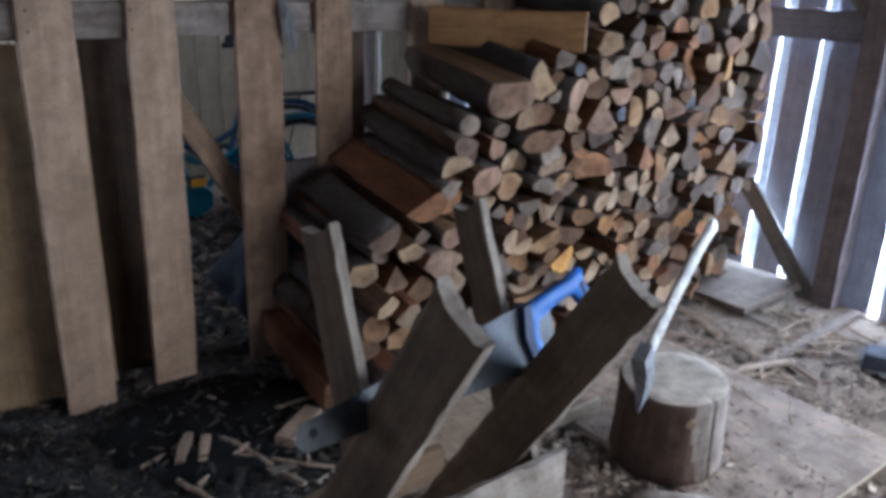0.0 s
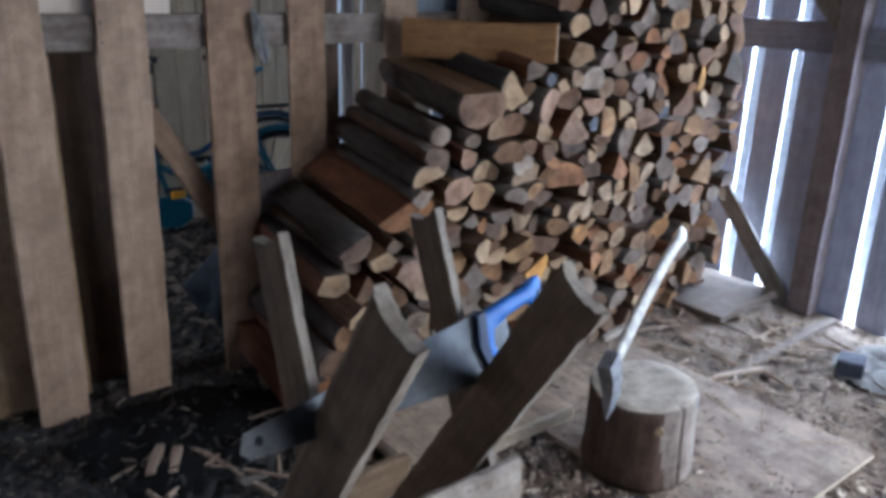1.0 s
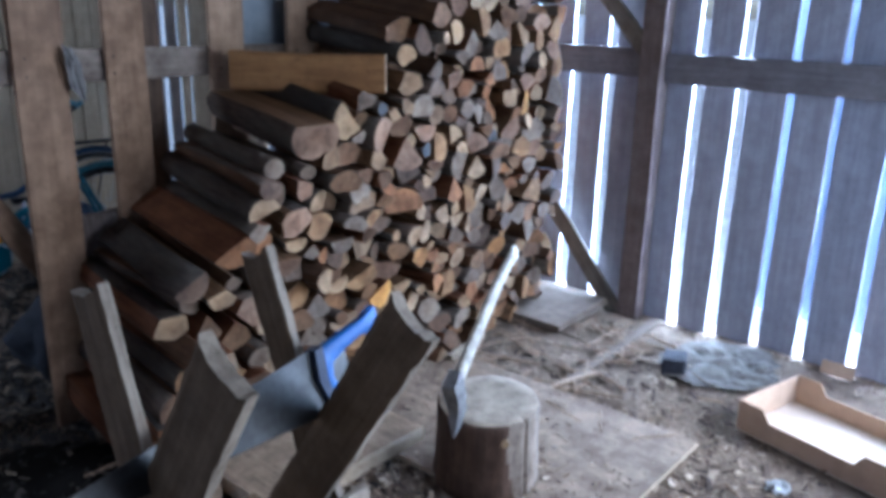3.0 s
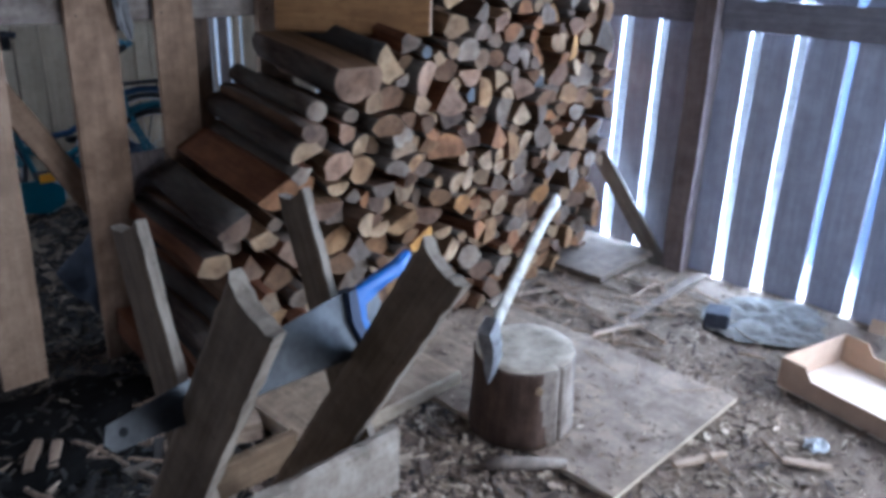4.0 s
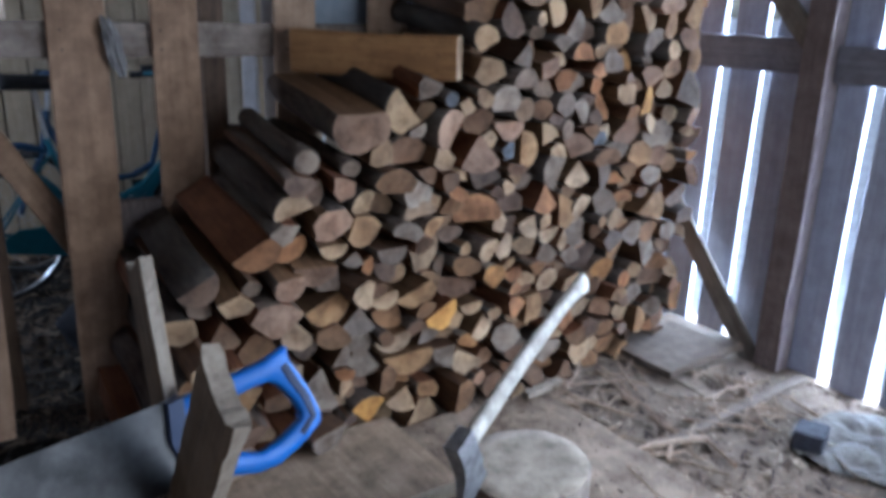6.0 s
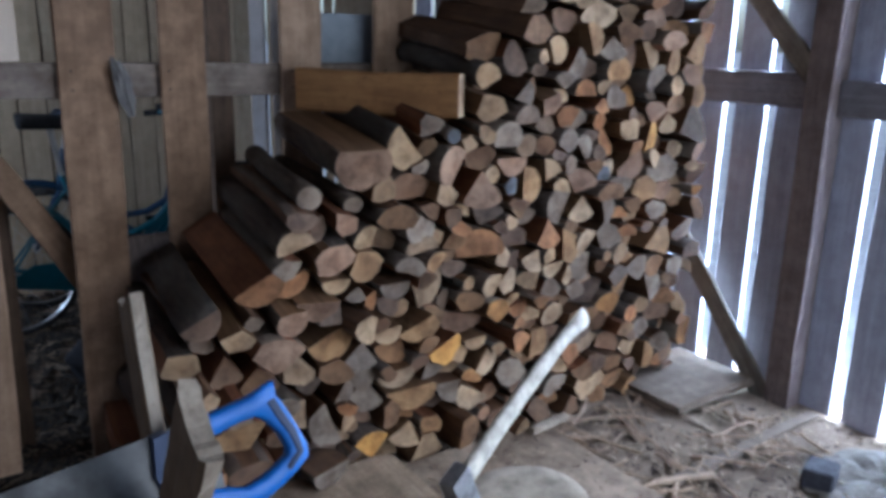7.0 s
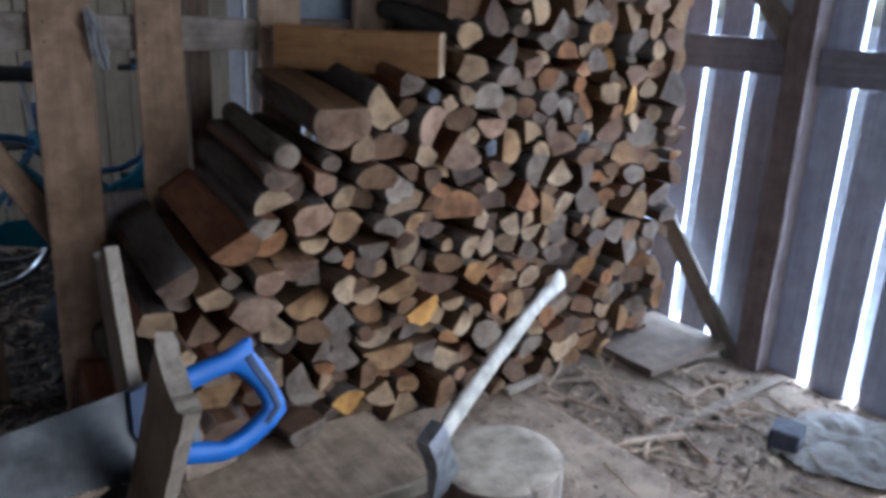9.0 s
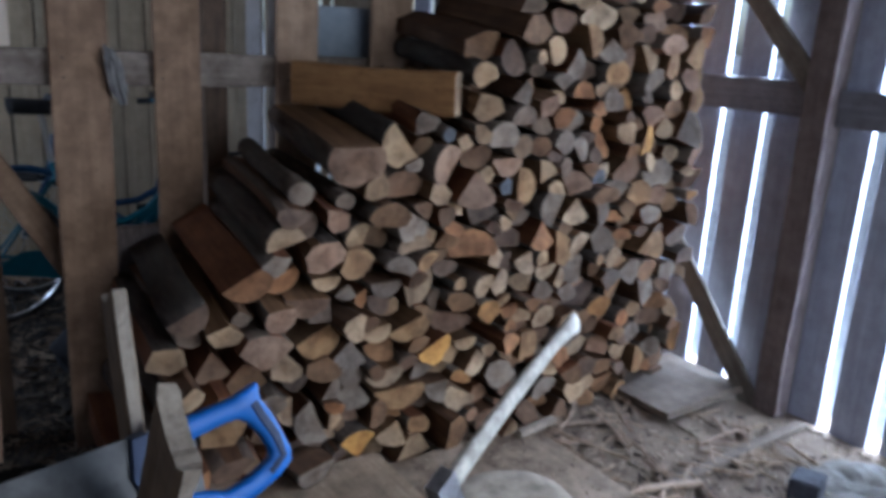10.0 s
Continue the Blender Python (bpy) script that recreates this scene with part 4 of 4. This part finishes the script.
part("blade_hole", prism_bm([(0.022 + 0.008 * math.cos(2 * math.pi * k / 12), 0.022 + 0.008 * math.sin(2 * math.pi * k / 12)) for k in range(12)], 0.0032, AX, DN, TIP), M_BLACK, hand_saw)


def handle_bm(shift, thick):
    """A closed D-shaped saw handle: an outer and an inner loop joined into a rounded frame."""
    outer = [(-0.085, 0.004), (-0.01, 0.000), (0.070, -0.004), (0.116, -0.014), (0.115, 0.010), (0.128, 0.035), (0.141, 0.072), (0.151, 0.108), (0.149, 0.128), (0.124, 0.143), (0.094, 0.155), (0.060, 0.165), (0.020, 0.163), (-0.030, 0.145), (-0.075, 0.125), (-0.096, 0.070)]
    inner = [(-0.048, 0.044), (0.000, 0.034), (0.045, 0.029), (0.070, 0.030), (0.080, 0.036), (0.090, 0.046), (0.106, 0.072), (0.116, 0.100), (0.112, 0.112), (0.088, 0.122), (0.064, 0.130), (0.032, 0.135), (0.000, 0.121), (-0.028, 0.113), (-0.048, 0.098), (-0.056, 0.070)]
    bm = bmesh.new()
    nrm = AX.cross(DN).normalized()
    n = len(outer)
    loops = []
    for pts, s in ((outer, 1), (inner, -1)):
        mid = [sum(p[i] for p in pts) / n for i in (0, 1)]
        for dz, g in ((-0.5, -0.005), (-0.28, 0.0), (0.28, 0.0), (0.5, -0.005)):
            ring = []
            for p, q in pts:
                l = math.hypot(p - mid[0], q - mid[1])
                u, w = (p - mid[0]) / l, (q - mid[1]) / l
                ring.append(bm.verts.new(HEEL + AX * (p + s * g * u + shift) + DN * (q + s * g * w) + nrm * dz * thick))
            loops.append(ring)
    for a, b in ((0, 1), (1, 2), (2, 3), (4, 5), (5, 6), (6, 7)):
        for k in range(n):
            j = (k + 1) % n
            bm.faces.new((loops[a][k], loops[a][j], loops[b][j], loops[b][k]))
    for a, b in ((0, 4), (3, 7)):
        for k in range(n):
            j = (k + 1) % n
            bm.faces.new((loops[a][k], loops[a][j], loops[b][j], loops[b][k]))
    return bm


handle = part("handle", handle_bm(0.0, 0.026), M_BLUE, hand_saw, "bright blue plastic handle", True)
part("grip_inlay", tube_bm([HEEL + AX * p + DN * q for p, q in ((0.100, 0.012), (0.110, 0.040), (0.126, 0.076), (0.133, 0.112), (0.106, 0.132))], 0.0155, 8), M_BLUE_DARK, handle, "dark rubber grip inlay")
part("ferrule", prism_bm([(-0.094, 0.002), (-0.070, 0.000), (-0.078, 0.07), (-0.066, 0.138), (-0.086, 0.122), (-0.103, 0.06)], 0.030, AX, DN, HEEL), M_BLUE_DARK, handle)

# ---- chopping block and axe ----
def chopping_block():
    rng = random.Random(31)
    bm = bmesh.new()
    n, rows = 180, []
    levels = (0.0, 0.03, 0.08, 0.14, 0.19, 0.235, 0.262, 0.272)
    for z in levels:
        ring = []
        for k in range(n):
            a = 2 * math.pi * k / n
            r = 0.178 + 0.010 * math.sin(2 * a + 0.6) + 0.006 * noise.noise((3 * math.cos(a), 3 * math.sin(a), z * 4)) + 0.010 * (1 - z / 0.3) ** 2
            if k in (130, 131):
                r -= 0.016
            if z == 0.272:
                r -= 0.006
            ring.append(bm.verts.new((r * math.cos(a), r * math.sin(a), z)))
        rows.append(ring)
    for a, b in zip(rows, rows[1:]):
        for k in range(n):
            f = bm.faces.new((a[k], a[(k + 1) % n], b[(k + 1) % n], b[k]))
            f.smooth = True
            if 56 < k + 4 * noise.noise((a[k].co.z * 9, 0.5, 2.0)) < 120:
                f.material_index = 2
    inner = rows[-1]
    for frac in (0.72, 0.42, 0.15):
        ring = [bm.verts.new((v.co.x * frac / (1 if inner is rows[-1] else 1), v.co.y * frac, 0.270 + 0.004 * noise.noise((v.co.x * frac * 22, v.co.y * frac * 22, 1.0)) - 0.003 * (1 - frac))) for v in rows[-1]]
        for k in range(n):
            f = bm.faces.new((inner[k], inner[(k + 1) % n], ring[(k + 1) % n], ring[k]))
            f.material_index, f.smooth = 1, True
        inner = ring
    f = bm.faces.new(inner)
    f.material_index = 1
    bm.faces.new(rows[0][::-1])
    return bm


M_BLOCK_TOP = plain("block_top", (0.38, 0.305, 0.22), 0.9, 0.0, 0.5, 16, 0.6)
block = tagged(link_mesh("chopping_block", chopping_block(), (M_BLOCK, M_BLOCK_TOP, M_BLOCK_BARK)), "grey round chopping block with a cracked, hacked top", "chopping block")
block.matrix_basis = pose(2.06, 1.175, 0.026)

part("splinter", prism_bm([(-0.012, -0.010), (0.008, -0.014), (0.014, 0.006), (0.002, 0.016), (-0.010, 0.008)], 0.006, (0.6, -0.8, 0), (0, 0, 1), (-0.112, -0.152, 0.215)), M_END_PALE, block, "pale torn splinter")
axe = tagged(new("axe"), "axe with a pale painted handle stuck in the chopping block", "axe")
EYE_PT, END_PT = Vector((1.795, 1.108, 0.455)), Vector((2.351, 1.307, 0.724))
HA = (END_PT - EYE_PT).normalized()
SIDE = HA.cross(Vector((0, 0, 1))).normalized()
UP = SIDE.cross(HA)


def axe_handle():
    bm = bmesh.new()
    rows = []
    L = (END_PT - EYE_PT).length
    for i in range(21):
        s = i / 20
        half = 0.0245 + 0.009 * (1 - s) ** 2 + 0.003 * math.sin(s * 3.1) + (0.011 * max(0, (s - 0.90) / 0.10)) - 0.003 * math.exp(-((s - 0.8) / 0.08) ** 2)
        sag = 0.016 * math.sin(s * math.pi) - 0.010 * max(0, (s - 0.85) / 0.15)
        c = EYE_PT + HA * (-0.028 + s * (L + 0.028)) + UP * sag
        rows.append([bm.verts.new(c + SIDE * 0.016 * math.cos(a) + UP * half * math.sin(a)) for a in [2 * math.pi * k / 12 for k in range(12)]])
    for a, b in zip(rows, rows[1:]):
        for k in range(12):
            bm.faces.new((a[k], a[(k + 1) % 12], b[(k + 1) % 12], b[k]))
    bm.faces.new(rows[0][::-1])
    bm.faces.new(rows[-1])
    return bm


part("handle", axe_handle(), M_HANDLE, axe, "pale handle with a knob at its end", True)
BIT = (Vector((1.845, 1.118, 0.255)) - EYE_PT).normalized()
BIT = (BIT - HA * BIT.dot(HA)).normalized()
CHEEK = HA.cross(BIT).normalized()


def axe_head():
    """A wedge from a thick poll to a wide thin edge."""
    bm = bmesh.new()
    rows = []
    for d, half_w, half_t in ((-0.050, 0.034, 0.020), (-0.02, 0.033, 0.022), (0.02, 0.032, 0.021), (0.06, 0.038, 0.016), (0.10, 0.048, 0.010), (0.142, 0.060, 0.003), (0.158, 0.058, 0.0006)):
        rows.append([bm.verts.new(EYE_PT + HA * (p * half_w - (0.012 if d > 0.06 else 0)) + BIT * (d - (0.014 if abs(p) == 1 and d > 0.13 else 0)) + CHEEK * q * half_t) for p, q in ((-1, -1), (0, -1), (1, -1), (1, 1), (0, 1), (-1, 1))])
    for a, b in zip(rows, rows[1:]):
        for k in range(6):
            bm.faces.new((a[k], a[(k + 1) % 6], b[(k + 1) % 6], b[k]))
    bm.faces.new(rows[0][::-1])
    bm.faces.new(rows[-1])
    return bm


part("axe_head", axe_head(), M_AXE, axe, "scratched steel axe head")

# ---- boards, crate and loose things on the floor ----
bm = box_bm(1.93, 2.745, 0.71, 1.90, 0.008, 0.027, 0.002)
for f in bm.faces:
    f.normal_update()
    f.material_index = 0 if abs(f.normal.z) > 0.6 else 1
tagged(link_mesh("plywood_board", bm, (M_PLY, M_PLY_EDGE)), "dirty plywood board lying flat under the chopping block", "board")
bm = beam_bm(0.46, 0.062, 0.68, random.Random(3), 10, 0.004, 0, 0.008)
for f in bm.faces:
    f.normal_update()
    f.material_index = int(abs(f.normal.x) > 0.5 or abs(f.normal.z) > 0.7)
ob = tagged(link_mesh("thick_plank", bm, (M_PLANK_LOW, M_PLY_EDGE)), "thick worn plank with pale sawn edges before the stack", "plank")
ob.matrix_basis = pose(1.395, 1.70, 0.046) @ Matrix(((0, 0, 1, 0), (1, 0, 0, 0), (0, 1, 0, 0), (0, 0, 0, 1)))


def crate():
    """A shallow open cardboard tray with raised corners."""
    root = tagged(new("cardboard_tray"), "shallow open brown cardboard tray on the floor", "box")
    L, W, H, T = 0.58, 0.40, 0.125, 0.006
    part("bottom", box_bm(0, W, -L, 0, 0, T, 0.001), M_CARD_IN, root, "pale inner bottom")
    for name, x0, x1, y0, y1 in (("end_wall", 0, W, -T, 0), ("end_wall", 0, W, -L, -L + T)):
        part(name, box_bm(x0, x1, y0, y1, T, H, 0.001), M_CARD, root)
    for x in (0, W - T):
        a, lo = Vector((0, 1, 0)), H - 0.045
        outline = [(-L + T, T), (-T, T), (-T, H), (-0.10, H), (-0.13, lo), (-L + 0.13, lo), (-L + 0.10, H), (-L + T, H)]
        part("side_wall", prism_bm(outline, T, (0, 1, 0), (0, 0, 1), (x + T / 2, 0, 0)), M_CARD, root)
    return root


crate().matrix_basis = pose(2.965, 0.655, 0.012, 0, 0, -14)

ob = tagged(link_mesh("dark_brick", box_bm(-0.06, 0.06, -0.05, 0.05, 0, 0.085, 0.006), M_BRICK), "small black block lying on the floor", "block")
ob.matrix_basis = pose(3.29, 1.06, 0.0, 0, 0, 20)


def slab():
    rng = random.Random(4)
    bm = beam_bm(0.42, 0.035, 0.48, rng, 6, 0.008, 0, 0.01)
    return bm


ob = tagged(link_mesh("flat_board", slab(), M_SLAB), "pale dusty flat board leaning low against the stack's foot", "board")
ob.matrix_basis = pose(3.27, 1.86, 0.035) @ pose(0, 0, 0, 0, -3, 0) @ Matrix(((0, 0, 1, 0), (1, 0, 0, 0), (0, 1, 0, 0), (0, 0, 0, 1)))


def crumple(w, d, h, seed, n=26):
    """A crumpled sheet lying on the floor."""
    bm = bmesh.new()
    g = []
    for i in range(n + 1):
        row = []
        for j in range(n + 1):
            u, v = i / n * 2 - 1, j / n * 2 - 1
            edge = 1 + 0.25 * noise.noise((u * 2 + seed, v * 2, 0))
            fold = abs(noise.noise((u * 1.9 + seed, v * 1.7, 2))) + 0.35 * abs(noise.noise((u * 4.6 + seed, v * 4.1, 5))) + 0.12 * abs(noise.noise((u * 11 + seed, v * 10, 7)))
            fall = max(0.0, 1 - (u * u + v * v) * 0.75)
            row.append(bm.verts.new((u * w / 2 * edge, v * d / 2 * edge, 0.012 + h * fold * (0.25 + 0.75 * fall))))
        g.append(row)
    for i in range(n):
        for j in range(n):
            if (i - n / 2) ** 2 + (j - n / 2) ** 2 < (n * 0.49) ** 2:
                bm.faces.new((g[i][j], g[i + 1][j], g[i + 1][j + 1], g[i][j + 1]))
    loose = [v for v in bm.verts if not v.link_faces]
    bmesh.ops.delete(bm, geom=loose, context="VERTS")
    return bm


ob = tagged(link_mesh("plastic_bag", crumple(0.62, 0.50, 0.040, 3.0, 44), M_BAG, smooth=False), "crumpled grey plastic film lying by the wall", "plastic bag")
ob.matrix_basis = pose(3.46, 0.93, 0.0, 0, 0, -30)
# added black sheet: stands in for the deep shade beside the stack
M_SHADE_SHEET = plain("shade_film", (0.012, 0.011, 0.010), 1.0, 0.0, 0.3)
M_SHADE_SHEET.node_tree.nodes["Principled BSDF"].inputs["Specular IOR Level"].default_value = 0.05
ob = tagged(link_mesh("black_sheet", crumple(0.80, 0.64, 0.05, 9.0), M_SHADE_SHEET, smooth=True), "black crumpled sheet standing in for shade beside the stack", "plastic sheet")
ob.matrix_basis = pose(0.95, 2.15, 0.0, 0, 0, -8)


M_PAPER = plain("white_paper", (0.46, 0.46, 0.45), 0.8, 0.0, 0.2)


def offcut(x, y, z, w, t, l, turn, mat, label, seed):
    ob = link_mesh("offcut", beam_bm(w, t, l, random.Random(seed), 3, 0.003, 0, 0.004), mat)
    tagged(ob, label, "offcut", group="wood offcuts on the floor")
    ob.matrix_basis = pose(x, y, z + t / 2, 0, 0, turn) @ Matrix(((0, 0, 1, 0), (1, 0, 0, 0), (0, 1, 0, 0), (0, 0, 0, 1)))


offcut(1.22, 1.78, 0.01, 0.09, 0.07, 0.16, -20, M_STICK, "pale sawn offcut block on the litter", 1)
offcut(1.05, 1.90, 0.01, 0.07, 0.05, 0.20, 35, M_STICK, "pale split offcut on the litter", 2)
offcut(1.40, 1.86, 0.078, 0.10, 0.06, 0.17, 10, M_STICK, "tan offcut lying on the thick plank", 3)
offcut(0.74, 2.00, 0.008, 0.035, 0.030, 0.16, 60, M_STICK, "short brown stave on the bark litter", 4)
offcut(0.80, 1.96, 0.008, 0.035, 0.030, 0.15, 66, M_STICK, "short brown stave on the bark litter", 5)
offcut(2.85, 1.33, 0.008, 0.050, 0.016, 0.92, 3, M_SLAB, "long weathered grey lath lying towards the wall", 6)
offcut(2.79, 1.36, 0.012, 0.032, 0.016, 0.24, -18, M_STICK, "pale splintered stick on the litter", 7)
offcut(2.64, 1.83, 0.03, 0.035, 0.025, 0.20, 8, M_BUCK_CUT, "pale splintered stick at the stack's foot", 8)
offcut(2.215, 0.67, 0.012, 0.03, 0.014, 0.20, -24, M_STICK, "pale thin slat beside the plywood", 9)
offcut(2.50, 0.44, 0.012, 0.035, 0.014, 0.15, -60, M_STICK, "pale thin slat on the earth floor", 10)
ob = tagged(link_mesh("round_billet", tube_bm([(0, 0, 0), (0.06, 0, 0.001), (0.13, 0, 0.0), (0.19, 0.004, 0), (0.25, 0.006, -0.002)], [0.020, 0.023, 0.022, 0.019, 0.014], 12), M_BLOCK, smooth=True), "short round billet lying before the chopping block", "billet")
ob.matrix_basis = pose(1.775, 1.075, 0.034, 0, 0, -45)
ob = tagged(link_mesh("split_piece", log_mesh(clip_disc([(-0.09, -0.05, 0), (0.09, -0.05, 0), (0.09, 0.02, 0), (-0.09, 0.02, 0)], 0, 0.02, 0.075), 0, -0.02, 0.14, random.Random(3)), (M_BARK, M_SPLIT, M_END_GREY)), "grey split piece lying on the thick plank", "firewood")
ob.matrix_basis = pose(1.80, 1.82, 0.11, 0, 0, 15)

ob = tagged(link_mesh("cardboard_scrap", box_bm(-0.07, 0.07, -0.002, 0.002, 0.0, 0.06, 0.001), M_CARD), "small brown cardboard flap leaning on the wall", "cardboard")
ob.matrix_basis = pose(3.745, 0.50, 0.006, -22, 0, -90)
ob = tagged(link_mesh("paper_scrap", crumple(0.10, 0.08, 0.05, 8.0, 14), M_PAPER), "crumpled scrap of white paper on the floor", "paper")
ob.matrix_basis = pose(2.66, 0.39, 0.0, 0, 0, 20)
# a rag hung on the fence
M_RAG = plain("rag_cloth", (0.20, 0.185, 0.17), 0.95, 0.0, 0.4, 30)
ob = tagged(link_mesh("rag", crumple(0.055, 0.20, 0.04, 5.0, 14), M_RAG, smooth=True), "dirty grey rag hanging on a fence board", "rag")
ob.matrix_basis = pose(1.408, 2.503, 1.29, 90, 0, 0) @ pose(0, 0, 0, 0, 0, 12)

# ---- litter ----
def flakes(count, place, size, seed, lift=0.0):
    """Thin chips of wood, each a small uneven wedge."""
    rng = random.Random(seed)
    verts, faces = [], []
    for _ in range(count):
        x, y = place(rng)
        l = rng.uniform(*size) * (1 if rng.random() < 0.85 else 2.2)
        w, t = l * rng.uniform(0.12, 0.5), rng.uniform(0.001, 0.004)
        m = Euler((rng.uniform(-0.5, 0.5), rng.uniform(-0.5, 0.5), rng.uniform(0, 6.28))).to_matrix()
        c = Vector((x, y, ground_height(x, y) + lift + rng.uniform(0.001, 0.010)))
        k = len(verts)
        for a, b, h in ((-1, -0.7, -1), (1, -1, -1), (0.8, 0.9, -1), (-1, 0.6, -1), (-0.9, -0.5, 1), (0.9, -0.8, 1), (0.7, 0.7, 1), (-0.8, 0.5, 1)):
            verts.append(c + m @ Vector((a * l / 2, b * w / 2, h * t / 2)))
        faces += [(k, k + 3, k + 2, k + 1), (k + 4, k + 5, k + 6, k + 7), (k, k + 1, k + 5, k + 4), (k + 1, k + 2, k + 6, k + 5), (k + 2, k + 3, k + 7, k + 6), (k + 3, k, k + 4, k + 7)]
    me = bpy.data.meshes.new("chips")
    me.from_pydata(verts, [], faces)
    return me


me = flakes(10000, lambda r: (min(3.78, r.gauss(2.3, 0.75)), min(1.97, r.gauss(1.0, 0.62))), (0.008, 0.035), 41)
me.materials.append(M_CHIPS)
tagged(new("wood_chips", me), "loose wood chips and splinters over the floor", "wood chips", kind="stuff")
me = flakes(1100, lambda r: (1.95 + 0.78 * r.random() ** 1.3, r.uniform(0.73, 1.9)), (0.006, 0.022), 47, 0.026)
me.materials.append(M_CHIPS)
tagged(new("sawdust_flakes", me), "small chips lying on the plywood board", "wood chips", kind="stuff")
# bark litter over the left floor; its colour includes the shade there
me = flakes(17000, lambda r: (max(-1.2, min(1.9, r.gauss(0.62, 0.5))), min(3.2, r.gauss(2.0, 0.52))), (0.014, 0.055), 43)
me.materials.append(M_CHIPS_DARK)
tagged(new("bark_litter", me), "bark litter and shavings with shade darkening their colour", "bark litter", kind="stuff")
# added flakes that darken the ground behind the fence, in place of shade
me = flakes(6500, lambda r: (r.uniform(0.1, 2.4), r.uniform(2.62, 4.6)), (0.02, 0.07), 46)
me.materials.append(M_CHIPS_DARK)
tagged(new("leaf_litter", me), "dark flakes added as shade on the ground behind the fence", "bark litter", kind="stuff")
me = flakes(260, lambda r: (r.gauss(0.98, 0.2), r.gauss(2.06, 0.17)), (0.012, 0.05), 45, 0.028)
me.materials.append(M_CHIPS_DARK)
tagged(new("bark_flakes", me), "dark bark flakes strewn over the shade sheet", "bark litter", kind="stuff")
me = flakes(2600, lambda r: (r.gauss(1.55, 0.28), r.gauss(1.22, 0.16)), (0.015, 0.06), 44, 0.01)
me.materials.append(M_CHIPS)
tagged(new("shavings_heap", me), "heap of brown shavings beside the chopping block", "shavings", kind="stuff")


def stick(x, y, turn, length, r, seed, lift=0.012):
    rng = random.Random(seed)
    pts = [(length * (i / 5 - 0.5), rng.uniform(-0.006, 0.006), rng.uniform(-0.002, 0.004)) for i in range(6)]
    ob = link_mesh("stick", tube_bm(pts, [r * rng.uniform(0.7, 1.1) for _ in range(6)], 6), M_STICK)
    tagged(ob, "dry broken stick of wood on the floor", "stick", group="sticks on the floor")
    ob.matrix_basis = pose(x, y, r * 0.8 + lift, 0, 0, turn)


rng = random.Random(17)
for k in range(104):
    stick(rng.uniform(2.66, 3.58), rng.uniform(1.22, 1.92), rng.choice((-78, -62, -48, -30, 40, 66, 84, 5)) + rng.uniform(-14, 14), rng.uniform(0.08, 0.30), rng.uniform(0.0035, 0.009), 100 + k)
for k in range(16):
    stick(rng.uniform(0.1, 1.15), rng.uniform(1.25, 2.2), rng.uniform(-80, 80), rng.uniform(0.15, 0.45), rng.uniform(0.005, 0.011), 200 + k)
for k in range(10):
    stick(rng.uniform(2.3, 3.3), rng.uniform(0.4, 1.25), rng.uniform(-80, 80), rng.uniform(0.08, 0.2), rng.uniform(0.003, 0.007), 300 + k, 0.022)
